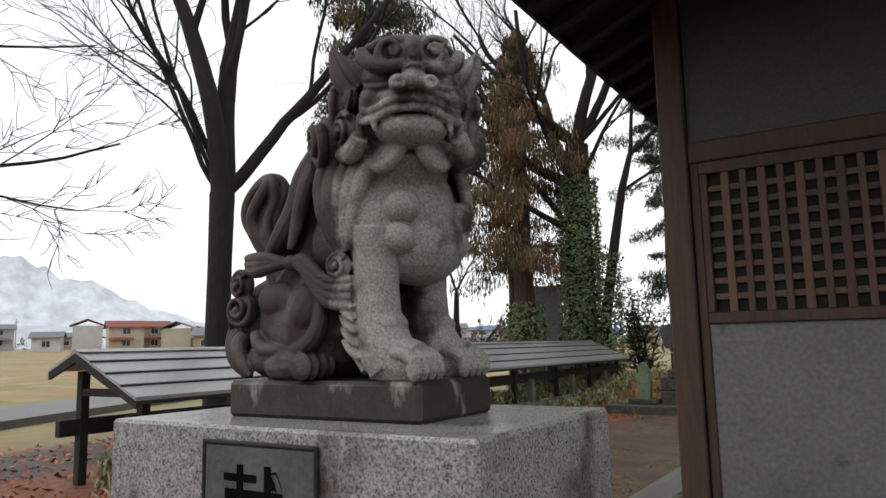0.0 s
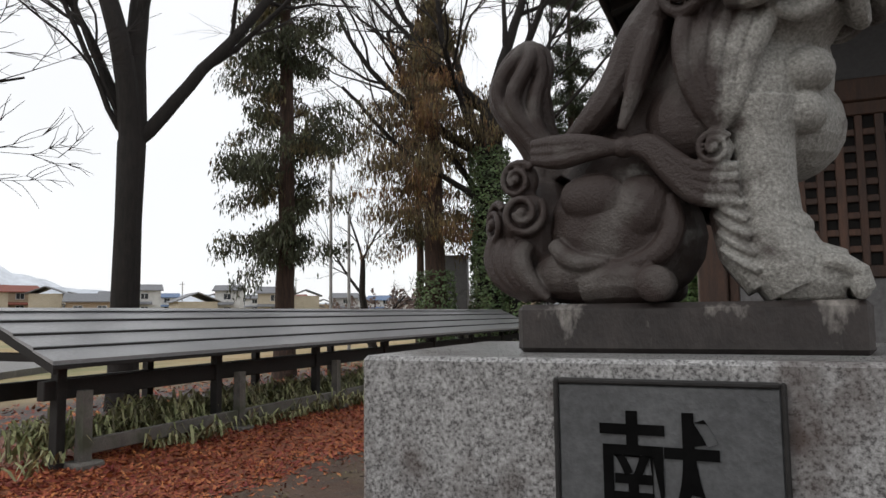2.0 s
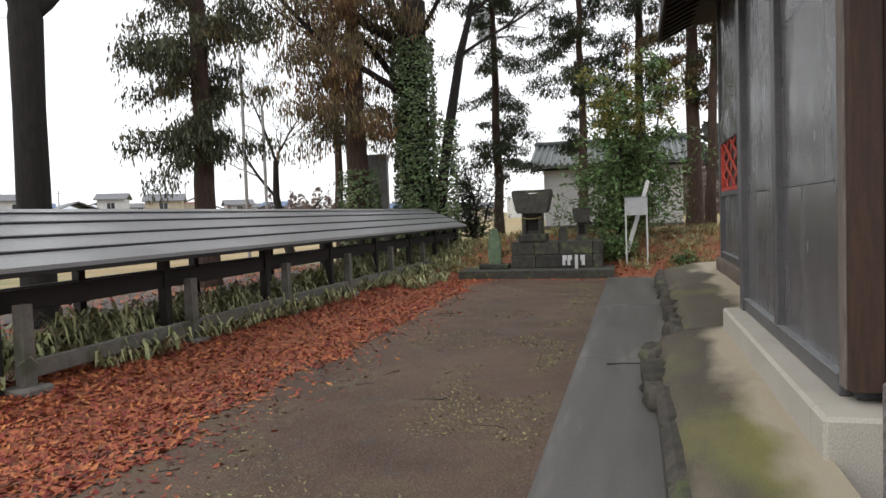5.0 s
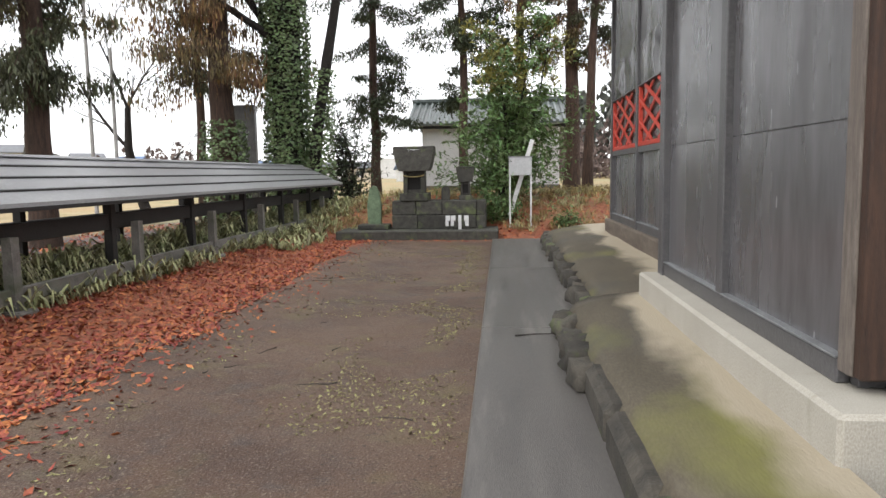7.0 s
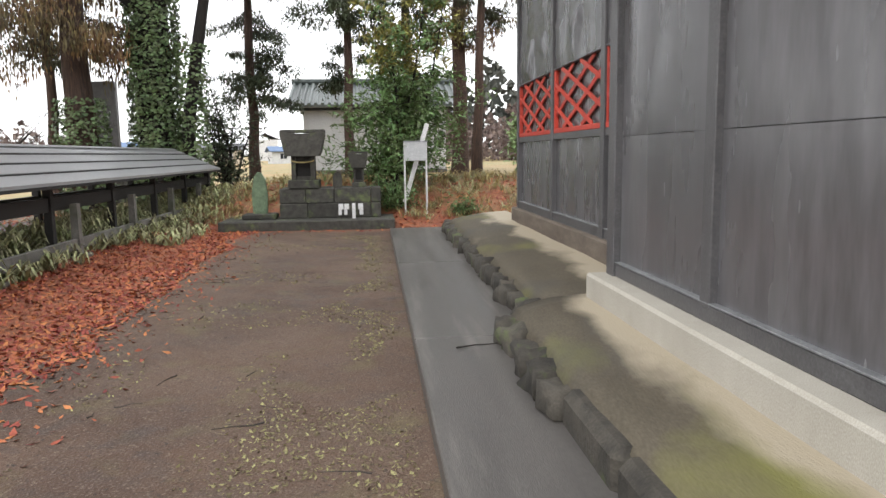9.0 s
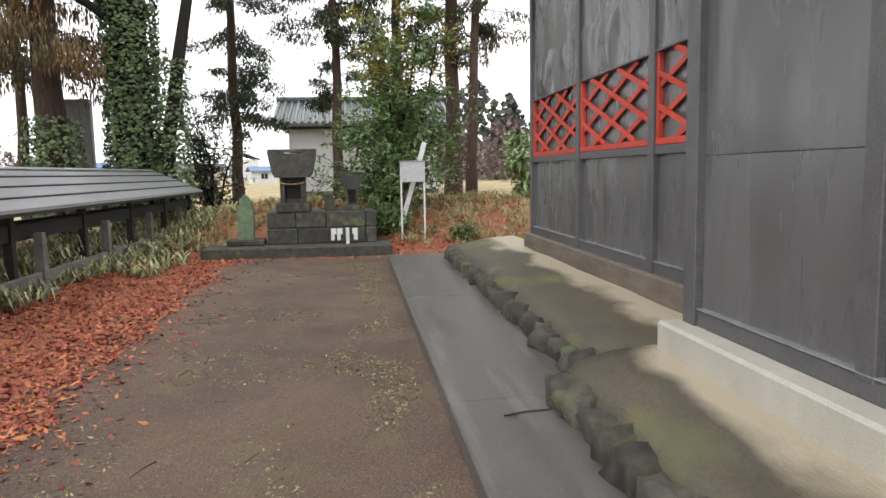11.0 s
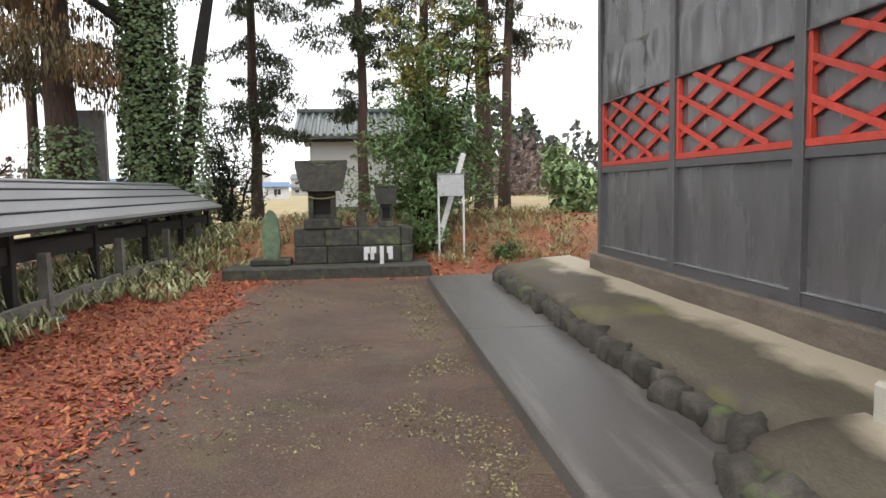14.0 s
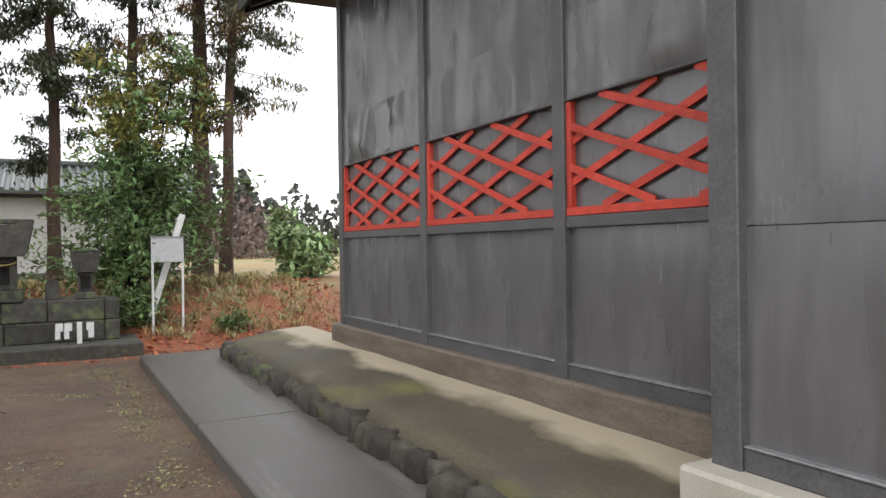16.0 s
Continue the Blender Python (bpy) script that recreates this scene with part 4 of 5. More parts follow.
part("rear_slope", Shape().prism([(RX1, RZ), (LX, LZ), (LX, LZ - 0.03), (RX1, RZ - 0.03)], RY0, RY1, "y"), ROOF_SHEET, shelter)
part("ridge_cap", Shape().prism([(RX1 + 0.1, RZ - 0.02), (RX1, RZ + 0.018), (RX1 - 0.1, RZ - 0.02), (RX1, RZ - 0.005)], RY0 - 0.01, RY1 + 0.01, "y"), ROOF_SHEET, shelter)
block("eave_board", (RX0 - 0.02, RY0 + 0.01, EZ - 0.065), (RX0 + 0.01, RY1 - 0.01, EZ - 0.022), BLACKWOOD, shelter, 0.004)
for y in (RY0, RY1 - 0.04):
    part("bargeboard", Shape().prism([(RX0, EZ - 0.03), (RX1, RZ - 0.032), (LX, LZ - 0.03), (LX, LZ - 0.12), (RX1, RZ - 0.14), (RX0, EZ - 0.11)], y, y + 0.04, "y"), BLACKWOOD, shelter)
for i in range(8):
    y = RY0 + 0.25 + 2.35 * i
    block("post", (-7.3, y, 0.1), (-7.19, y + 0.11, 1.33), BLACKWOOD, shelter, 0.006)
    block("post", (-8.5, y, 0.1), (-8.39, y + 0.11, 1.52), BLACKWOOD, shelter, 0.006)
    block("tie_beam", (-8.5, y + 0.01, 1.22), (-7.2, y + 0.1, 1.31), BLACKWOOD, shelter, 0.006)
block("beam", (-7.33, RY0 + 0.12, 0.84), (-7.22, RY1, 1.04), BLACKWOOD, shelter, 0.01, "black horizontal beam with a pale cut end")
block("beam", (-8.5, RY0, 0.75), (-8.4, RY1, 0.95), BLACKWOOD, shelter, 0.01)

fence = thing("concrete_fence", "old grey concrete post and rail fence along the leaf litter", "fence")
FX = -7.1
for i in range(7):
    y = 5.5 + 2.45 * i
    post_shape = Shape().prism([(FX - 0.06, 0.1), (FX + 0.06, 0.1), (FX + 0.05, 0.92), (FX - 0.05, 0.92)], y - 0.06, y + 0.06, "y")
    part("post", post_shape, CONC_POST, fence)
    block("footing", (FX - 0.16, y - 0.15, 0.0), (FX + 0.16, y + 0.15, 0.2), CONC_POST, fence, 0.02)
    if i < 6:
        block("rail", (FX - 0.03, y + 0.06, 0.26), (FX + 0.03, y + 2.39, 0.42), CONC_POST, fence, 0.01)


# ---- foliage makers ----
def blades(name, spots, length, width, material, label, category, seed, droop=0.6, per=14, rise=0.75, kind="stuff"):
    r = random.Random(seed)
    s = Shape()
    for (x, y, z) in spots:
        for _ in range(per):
            a, n = r.random() * math.tau, length * r.uniform(0.5, 1.2)
            dx, dy = math.cos(a), math.sin(a)
            px, py = -dy * width / 2 * r.uniform(0.6, 1.3), dx * width / 2
            ox, oy = r.gauss(0, 0.05), r.gauss(0, 0.05)
            up = rise * r.uniform(0.6, 1.2)
            pts = [(0, 0), (0.35, 0.55 * up), (0.75, 0.8 * up), (1.0, (0.8 - droop * r.uniform(0.4, 1.2)) * up)]
            v = []
            for k, (u, w) in enumerate(pts):
                f = (0.6, 1.0, 0.75, 0.05)[k]
                cx, cy, cz = x + ox + dx * u * n * 0.7, y + oy + dy * u * n * 0.7, z + w * n
                v += [(cx - px * f, cy - py * f, cz), (cx + px * f, cy + py * f, cz)]
            s.add(v, [(0, 1, 3, 2), (2, 3, 5, 4), (4, 5, 7, 6)])
    return tagged(part(name, s, material), label, category, kind=kind)


r = random.Random(11)
spots = []
for _ in range(700):
    y = r.uniform(5.1, 22.0)
    x = -7.42 - abs(r.gauss(0, 0.2))
    spots.append((x, y, height(x, y) + r.uniform(0.0, 0.32)))
for _ in range(190):
    x, y = r.gauss(-7.16, 0.1), r.uniform(6.5, 21.5)
    spots.append((x, y, height(x, y) - 0.03))
for _ in range(34):
    y = r.uniform(5.4, 21.0) if r.random() < 0.8 else r.uniform(4.7, 5.4)
    spots.append((r.gauss(-7.1, 0.1), y, r.uniform(0.12, 0.25)))
for _ in range(70):
    x, y = r.gauss(-6.7, 0.3), r.uniform(14.5, 22.0)
    spots.append((x, y, height(x, y)))
blades("bamboo_grass", spots, 0.36, 0.04, SASA, "pale-edged green bamboo grass crowding the fence", "bamboo grass", 3, per=11)
spots = [(x, y, height(x, y)) for x, y in ((r.uniform(-7.3, 1.2), r.uniform(18.0, 23.5)) for _ in range(420)) if not (-5.2 < x < -2.4 and y < 19.6)]
blades("bank_grass", spots, 0.34, 0.016, DRY, "tufts of dry yellow grass on the bank", "grass", 4, per=9)
spots = [(x, y, height(x, y)) for x, y in ((r.uniform(-7.2, 0.8), r.uniform(17.9, 22.0)) for _ in range(170)) if not (-5.2 < x < -2.4 and y < 19.6)]
blades("bank_weeds", spots, 0.3, 0.022, SASA, "green weeds among leaf litter on the bank", "weeds", 6, per=9)


def leaves(name, spots, size, material, label, seed):
    r = random.Random(seed)
    s = Shape()
    for (x, y, z) in spots:
        n = size * r.uniform(0.5, 1.4)
        m = Matrix.Translation((x, y, z + n * 0.12)) @ Euler((r.gauss(0, 0.35), r.gauss(0, 0.35), r.random() * math.tau)).to_matrix().to_4x4()
        w, b = n * r.uniform(0.25, 0.5), n * r.uniform(-0.1, 0.35)
        s.add([(-n, 0, b), (0, -w, 0), (n, 0, b * 0.7), (0, w, 0)], [(0, 1, 3), (1, 2, 3)], m)
    return tagged(part(name, s, material), label, "leaves", kind="stuff")


r = random.Random(21)
spots = []
while len(spots) < 36000:
    y = 3.0 + 14.5 * r.random() ** 1.35
    x = r.uniform(-7.6, -4.5)
    edge = -5.12 - 0.022 * (y - 4) + 0.35 * noise.noise((y * 0.8, 2, 1))
    if x < edge or r.random() < 0.25 * math.exp((edge - x) * 4):
        spots.append((x, y, height(x, y)))
leaves("leaf_litter", spots, 0.036, FALLEN, "thick drift of wet red-brown fallen leaves", 1)
spots = []
while len(spots) < 4500:
    x, y = r.uniform(-8, 2.0), r.uniform(16.9, 23.5)
    if not (-6.0 < x < -2.4 and 17.1 < y < 19.2) and not (x > -2.55 and y < 17.0):
        spots.append((x, y, height(x, y)))
leaves("leaf_litter", spots, 0.06, FALLEN, "red-brown fallen leaves over the grassy bank", 2)
spots = [(x, y, height(x, y)) for x, y in ((r.uniform(-14, -7.6), r.uniform(2, 23)) for _ in range(5000))]
leaves("leaf_litter", spots, 0.06, FALLEN, "scattered fallen leaves on the rough ground behind the roof", 5)
spots = []
while len(spots) < 8500:
    x, y = r.uniform(-4.9, -2.55), r.uniform(2.5, 16.5)
    if noise.noise((x * 1.3, y * 0.9, 9)) > 0.05 and r.random() < 0.3 + 0.7 * (x > -3.6):
        spots.append((x, y, height(x, y)))
leaves("moss_crumbs", spots, 0.018, CRUMB, "pale moss crumbs and bits of straw on bare earth", 7)


def twig(name, pts, rad, material=TWIG):
    return tagged(part(name, Shape().tube(pts, [rad * (1 - 0.6 * i / (len(pts) - 1)) for i in range(len(pts))], 5), material), "thin fallen twig lying on the damp earth", "twig", "fallen twigs")


r = random.Random(31)
for _ in range(26):
    x, y = r.uniform(-5.6, -2.8), r.uniform(3.2, 14.5)
    a, n = r.random() * math.tau, r.uniform(0.08, 0.35)
    pts = [(x + math.cos(a) * n * u + r.gauss(0, 0.012), y + math.sin(a) * n * u + r.gauss(0, 0.012), 0.025 + r.uniform(0, 0.012)) for u in (0, 0.3, 0.6, 1.0)]
    twig("twig", pts, r.uniform(0.003, 0.007))
twig("twig", [(-2.2, 7.45, 0.078), (-2.05, 7.5, 0.08), (-1.9, 7.52, 0.078), (-1.76, 7.6, 0.078)], 0.007)

# ---- stone shrines behind the yard ----
SY = 17.2
slab = tagged(block("stone_slab", (-6.05, SY, -0.1), (-2.38, SY + 2.2, 0.2), STONE_DARK, None, 0.02), "long low dark stone step before the stone shrines", "stone step")
platform = thing("stone_platform", "mossy platform of dark squared stone blocks", "stone platform")
r = random.Random(8)
for row, (z0, z1) in enumerate(((0.2, 0.52), (0.52, 0.85))):
    x = -4.86
    while x < -2.75:
        w = min(r.uniform(0.55, 0.8), -2.66 - x)
        d = 0.05 * row
        block("stone_block", (x + 0.004, SY + 0.65 + d, z0 + 0.003), (x + w - 0.004, SY + 1.75 - d, z1 - 0.003), STONE_DARK, platform, 0.015)
        x += w


def hokora(at, w, h, label):
    """A small stone shrine: footing, body with a niche, and a heavy curved roof."""
    t = thing("stone_hokora", label, "stone shrine", "stone shrines on the platform", at=at)
    block("footing", (-w * 0.36, -w * 0.36, 0), (w * 0.36, w * 0.36, h * 0.15), STONE_DARK, t, 0.012)
    block("body", (-w * 0.26, -w * 0.2, h * 0.15), (w * 0.26, w * 0.26, h * 0.58), STONE_DARK, t, 0.01)
    block("jamb", (-w * 0.27, -w * 0.28, h * 0.15), (-w * 0.17, -w * 0.2, h * 0.58), STONE_DARK, t, 0.006)
    block("jamb", (w * 0.17, -w * 0.28, h * 0.15), (w * 0.27, -w * 0.2, h * 0.58), STONE_DARK, t, 0.006)
    # thin near-black sheet on the body, painting in the hollow's shade
    block("niche", (-w * 0.165, -w * 0.205, h * 0.22), (w * 0.165, -w * 0.2, h * 0.5), SHADE_BLACK, t, 0.0, "near-black sheet painting the shade inside the niche")
    prof = []
    for i in range(9):
        u = -1 + i / 4
        prof.append((u * (0.5 - 0.04 * (1 - abs(u))) * w, h * (0.98 + 0.05 * u * u)))
    part("roof", Shape().prism(prof + [(0.5 * w, h * 0.95), (0.41 * w, h * 0.64), (0.36 * w, h * 0.58), (-0.36 * w, h * 0.58), (-0.41 * w, h * 0.64), (-0.5 * w, h * 0.95)], -w * 0.4, w * 0.36, "y"), STONE_DARK, t, "heavy flaring stone roof")
    block("ridge", (-w * 0.52, -w * 0.16, h * 1.0), (w * 0.52, w * 0.12, h * 1.06), STONE_DARK, t, 0.012)
    return t


big = hokora(pose(-4.33, SY + 1.0, 0.85), 0.93, 1.2, "tall dark stone shrine with flaring roof and straw rope")
rope = [(0.27 * math.sin(a) * 0.93, -0.29, 0.62 - 0.06 * math.cos(a)) for a in [radians(-80 + 20 * i) for i in range(9)]]
part("straw_rope", Shape().tube(rope, [0.014] * 9, 6), DRY, big, "pale twisted straw rope")
hokora(pose(-3.14, SY + 1.0, 0.85), 0.42, 0.74, "small dark stone shrine with an open niche")
marker = tagged(part("round_topped_stone", Shape().prism([(-0.1, 0), (0.1, 0), (0.1, 0.24), (0.06, 0.32), (0, 0.34), (-0.06, 0.32), (-0.1, 0.24)], -0.05, 0.05, "y", pose(-3.61, SY + 1.0, 0.85)), STONE_DARK), "small round-topped mossy marker stone", "marker stone")
stele = thing("stele", "green weathered pointed stone stele on a low base", "stele", at=pose(-5.28, SY + 0.75, 0.2))
block("base", (-0.36, -0.25, 0), (0.36, 0.25, 0.12), STONE_DARK, stele, 0.02)
part("slab", Shape().prism([(-0.15, 0.12), (0.15, 0.12), (0.17, 0.5), (0.13, 0.85), (0.05, 1.0), (-0.02, 1.02), (-0.1, 0.92), (-0.16, 0.55)], -0.07, 0.07, "y"), STONE_GREEN, stele, "green-stained upright slab")
for i, x in enumerate((-3.52, -3.4, -3.25, -3.1)):
    g = thing("paper_streamer", "white folded paper streamer on a short dark stake", "paper streamer", "white paper streamers", at=pose(x, SY + 0.4, 0.2))
    block("stake", (-0.006, -0.006, 0), (0.006, 0.006, 0.3), BLACKWOOD, g, 0.001)
    if i == 2:
        block("paper", (-0.035, -0.02, 0.0), (0.035, -0.012, 0.33), WHITE, g, 0.0)
        continue
    sgn = 1 if i == 3 else -1
    block("paper", (-0.055, -0.016, 0.2), (0.05, -0.01, 0.32), WHITE, g, 0.0)
    block("paper", (-0.045 + 0.015 * sgn, -0.024, 0.08), (0.03 + 0.02 * sgn, -0.018, 0.21), WHITE, g, 0.0)

# ---- notice board and leaning pole ----
board = thing("notice_board", "faded pale notice board on two white pipe legs", "notice board", at=pose(-1.85, 18.45, height(-1.85, 18.45) + 0.05, 0, 0, 6))
for x in (-0.25, 0.25):
    part("leg", Shape().tube([(x, 0, -0.05), (x, 0, 1.6)], [0.02, 0.02], 8), WHITE, board)
panel = block("panel", (-0.26, -0.03, 1.18), (0.26, 0.0, 1.6), BOARD_GREY, board, 0.006)
block("rim", (-0.28, -0.04, 1.6), (0.28, 0.02, 1.63), STEEL, panel, 0.004)
lean = thing("leaning_post", "white painted post leaning behind the notice board", "post")
a, b = Vector((-2.1, 18.75, 0.45)), Vector((-1.55, 18.75, 2.25))
rot_q = (b - a).to_track_quat("Z", "Y").to_matrix().to_4x4()
body = part("post", Shape().box((-0.05, -0.05, 0), (0.05, 0.05, (b - a).length), 0.006, Matrix.Translation(a) @ rot_q), WHITE, lean)
for i in range(9):
    z = 0.3 + 0.17 * i
    part("painted_bar", Shape().box((-0.03, -0.053, z), (0.03, -0.0505, z + 0.09), 0.0, Matrix.Translation(a) @ rot_q), INK, body)

# ---- storehouse ----
KX, KY, KZ = -5.36, 29.3, 0.8
kura = thing("storehouse", "white plastered storehouse with grey tiled roof", "storehouse", at=pose(KX, KY, KZ, 0, 0, 0))
block("wall", (0, 0, 0), (5.3, 3.6, 2.6), PLASTER, kura, 0.02)
block("plinth", (-0.04, -0.04, 0), (5.34, 3.64, 0.2), CONC_POST, kura, 0.02)
roof = part("roof", Shape().prism([(-0.6, 2.5), (1.8, 3.45), (4.2, 2.5), (4.2, 2.58), (1.8, 3.54), (-0.6, 2.58)], -0.5, 5.8, "x"), TILE, kura)
for i in range(26):
    x = -0.45 + 0.245 * i
    part("cover_tile", Shape().tube([(x, -0.62, 2.59), (x, 1.8, 3.55)], [0.07, 0.07], 6), TILE, roof)
part("ridge", Shape().tube([(-0.55, 1.8, 3.6), (5.85, 1.8, 3.6)], [0.14, 0.14], 8), TILE, roof)
block("eave_board", (-0.45, -0.5, 2.38), (5.75, -0.42, 2.48), BLACKWOOD, kura, 0.01)


# ---- trees ----
def bend(p, d, length, n, wander, r, lift=0.0):
    """A wandering line from p along d; the points, and the way at its end."""
    pts, d = [Vector(p)], Vector(d).normalized()
    for _ in range(n):
        d = (d + Vector((r.gauss(0, wander), r.gauss(0, wander), r.gauss(0, wander) + lift))).normalized()
        pts.append(pts[-1] + d * (length / n))
    return pts, d


def branch(s, twigs, p, d, length, rad, depth, r, lift=0.03, limit=0.012, kids=(3, 5), spread=0.75):
    n = max(3, int(length / 0.35)) if depth > 1 else 4
    pts, end = bend(p, d, length, n, 0.055 if depth >= 3 else 0.1 + 0.03 * (3 - depth), r, lift)
    tip = rad * 0.45
    radii = [rad + (tip - rad) * i / n for i in range(n + 1)]
    (s if rad > 0.02 else twigs).tube(pts, radii, 8 if rad > 0.08 else (5 if rad > 0.02 else 3), cap=False)
    if depth <= 0:
        return
    for _ in range(r.randint(*kids) + (2 if depth == 1 else 0)):
        k = r.randint(max(1, n // 3), n)
        axis = (pts[k] - pts[k - 1]).normalized()
        side = axis.cross(Vector((r.gauss(0, 1), r.gauss(0, 1), r.gauss(0, 1)))).normalized()
        way = (axis + side * r.uniform(0.5, 1.1) * spread).normalized()
        branch(s, twigs, pts[k], way, length * r.uniform(0.45, 0.7), max(limit * 0.5, radii[k] * r.uniform(0.4, 0.6)), depth - 1, r, lift, limit, kids, spread)


def bare_tree(x, y, trunk_pts, trunk_radii, limbs, seed, label, material=BARK, depth=3):
    """limbs: start height index on the trunk, way, length, radius."""
    r = random.Random(seed)
    t = thing("bare_tree", label, "tree", at=pose(x, y, height(x, y) - 0.05))
    s, tw = Shape(), Shape()
    s.tube(trunk_pts, trunk_radii, 14, cap=False)
    for k, way, length, rad in limbs:
        branch(s, tw, trunk_pts[k], way, length, rad, depth, r)
    part("trunk", s, material, t, smooth=True)
    if tw.f:
        part("crown", tw, TWIG, t, "bare leafless twigs")
    return t


def sprays(s, centre, size, count, r, leaf=0.16, droop=0.9, width=0.35):
    """A clump of hanging needle sprays: narrow leaf-like triangles round a centre."""
    cx, cy, cz = centre
    for _ in range(count):
        a = r.random() * math.tau
        q = size * math.sqrt(r.random())
        x, y, z = cx + q * math.cos(a), cy + q * math.sin(a), cz + r.gauss(0, size * 0.33)
        n = leaf * r.uniform(0.5, 1.5)
        b = r.random() * math.tau
        out = Vector((math.cos(b), math.sin(b), 0)) * n * (1 - droop * 0.6)
        down = Vector((0, 0, -n * droop * r.uniform(0.3, 1.2)))
        w = Vector((-math.sin(b), math.cos(b), 0)) * n * width * 0.5
        p = Vector((x, y, z))
        s.add([p, p + out * 0.5 + down * 0.35 + w, p + out + down, p + out * 0.5 + down * 0.4 - w], [(0, 1, 2, 3)])


def conifer(x, y, h, rad, crown_lo, crown_r, seed, label, needle=NEEDLE, density=1.0, bark=BARK_RED, lean=(0, 0), leaf=0.12, droop=1.0, gaps=0.25, tuft=1.0, name="cedar_tree"):
    r = random.Random(seed)
    t = thing(name, label, "tree", at=pose(x, y, height(x, y) - 0.05))
    s, c = Shape(), Shape()
    n = 14
    pts = [(lean[0] * (i / n) ** 1.3 + r.gauss(0, 0.03), lean[1] * (i / n) ** 1.3 + r.gauss(0, 0.03), h * i / n) for i in range(n + 1)]
    pts[0] = (0, 0, -0.1)
    s.tube(pts, [rad * (1.25 if i == 0 else 1) * (1 - 0.82 * i / n) for i in range(n + 1)], 12, cap=False)
    z = crown_lo
    while z < h:
        u = (z - crown_lo) / (h - crown_lo)
        reach = crown_r * (0.6 + 0.4 * math.sin(min(1, u * 2.5) * math.pi / 2)) * (1 - u ** 2.2) + 0.3
        for _ in range(3):
            if r.random() < gaps:
                continue
            a = r.random() * math.tau
            length = reach * r.uniform(0.35, 1.15)
            k = min(n - 1, int(z / h * n))
            p = Vector(pts[k]).lerp(Vector(pts[k + 1]), z / h * n - k)
            bp, _ = bend(p, (math.cos(a), math.sin(a), r.uniform(-0.2, 0.35)), length, 4, 0.15, r, -0.04)
            s.tube(bp, [0.022 * (1 - 0.2 * i) for i in range(5)], 3, cap=False)
            for i in (2, 3, 4):
                size = (0.2 + 0.13 * length) * tuft * r.uniform(0.7, 1.3)
                sprays(c, bp[i] + Vector((0, 0, -0.1 * droop)), size, int(300 * size * density), r, leaf, droop, 0.26)
        z += r.uniform(0.12, 0.26)
    part("trunk", s, bark, t, smooth=True)
    part("crown", c, needle, t, "drooping evergreen sprays")
    return t


def leafy(name, x, y, h, spread, count, seed, label, material, leaf=0.07, trunk=0.05, second=None, low=0.2):
    """A broad-leaved shrub or small tree with several stems and flat leaves."""
    r = random.Random(seed)
    t = thing(name, label, "tree" if h > 2.5 else "shrub", at=pose(x, y, height(x, y) - 0.03))
    s, c, c2 = Shape(), Shape(), Shape()
    tips = []
    for _ in range(7 if h > 2.5 else 5):
        a = r.random() * math.tau
        pts, d = bend((r.gauss(0, 0.08), r.gauss(0, 0.08), 0), (math.cos(a) * 0.3 * spread / h * 2, math.sin(a) * 0.3 * spread / h * 2, 1), h * r.uniform(0.6, 1.0), 8, 0.1, r, 0.05)
        s.tube(pts, [trunk * (1 - 0.1 * i) for i in range(9)], 6, cap=False)
        for i in range(max(1, int(9 * low)), 9):
            for _ in range(5):
                b = r.random() * math.tau
                reach = spread * r.uniform(0.25, 0.8) * (1 - 0.65 * (i / 8) ** 1.5)
                tp, _ = bend(pts[i], (math.cos(b), math.sin(b), r.uniform(-0.15, 0.5)), reach, 3, 0.15, r)
                s.tube(tp, [trunk * 0.25 * (1 - 0.25 * q) for q in range(4)], 3, cap=False)
                tips += tp[1:]
    per = max(1, count // len(tips))
    for p in tips:
        target = c2 if second and p.z > h * 0.62 and r.random() < 0.6 else c
        for _ in range(per):
            n = leaf * r.uniform(0.6, 1.3)
            m = Matrix.Translation(p + Vector((r.gauss(0, 0.11), r.gauss(0, 0.11), r.gauss(0, 0.1)))) @ Euler((r.gauss(0, 0.6), r.gauss(0.3, 0.5), r.random() * math.tau)).to_matrix().to_4x4()
            target.add([(-n, 0, 0), (0, -n * 0.36, 0.1 * n), (n, 0, -0.15 * n), (0, n * 0.36, 0.1 * n)], [(0, 1, 2, 3)], m)
    part("trunk", s, BARK, t, smooth=True)
    part("crown", c, material, t, "mass of small glossy leaves")
    if c2.f:
        part("crown", c2, second, t, "yellowing upper leaves")
    return t


# the forked tree behind the long roof
bare_tree(-10.32, 8.95, [(0, 0, -0.2), (0, 0, 0.6), (0.0, 0.0, 1.8), (0.02, 0, 3.2), (0.05, 0, 4.5), (0.08, 0, 5.1)], [0.3, 0.245, 0.23, 0.215, 0.23, 0.14],
          [(4, (-0.13, -0.12, 1), 6.5, 0.2), (4, (0.16, 0.15, 1), 6.5, 0.21), (4, (0.62, 0.58, 0.75), 5.5, 0.13), (4, (-0.42, -0.36, 1), 5.0, 0.055), (4, (-0.25, -0.05, 1), 5.0, 0.07), (4, (-0.6, -0.5, 0.85), 5.0, 0.06)],
          2, "large bare tree forking into upright dark limbs")
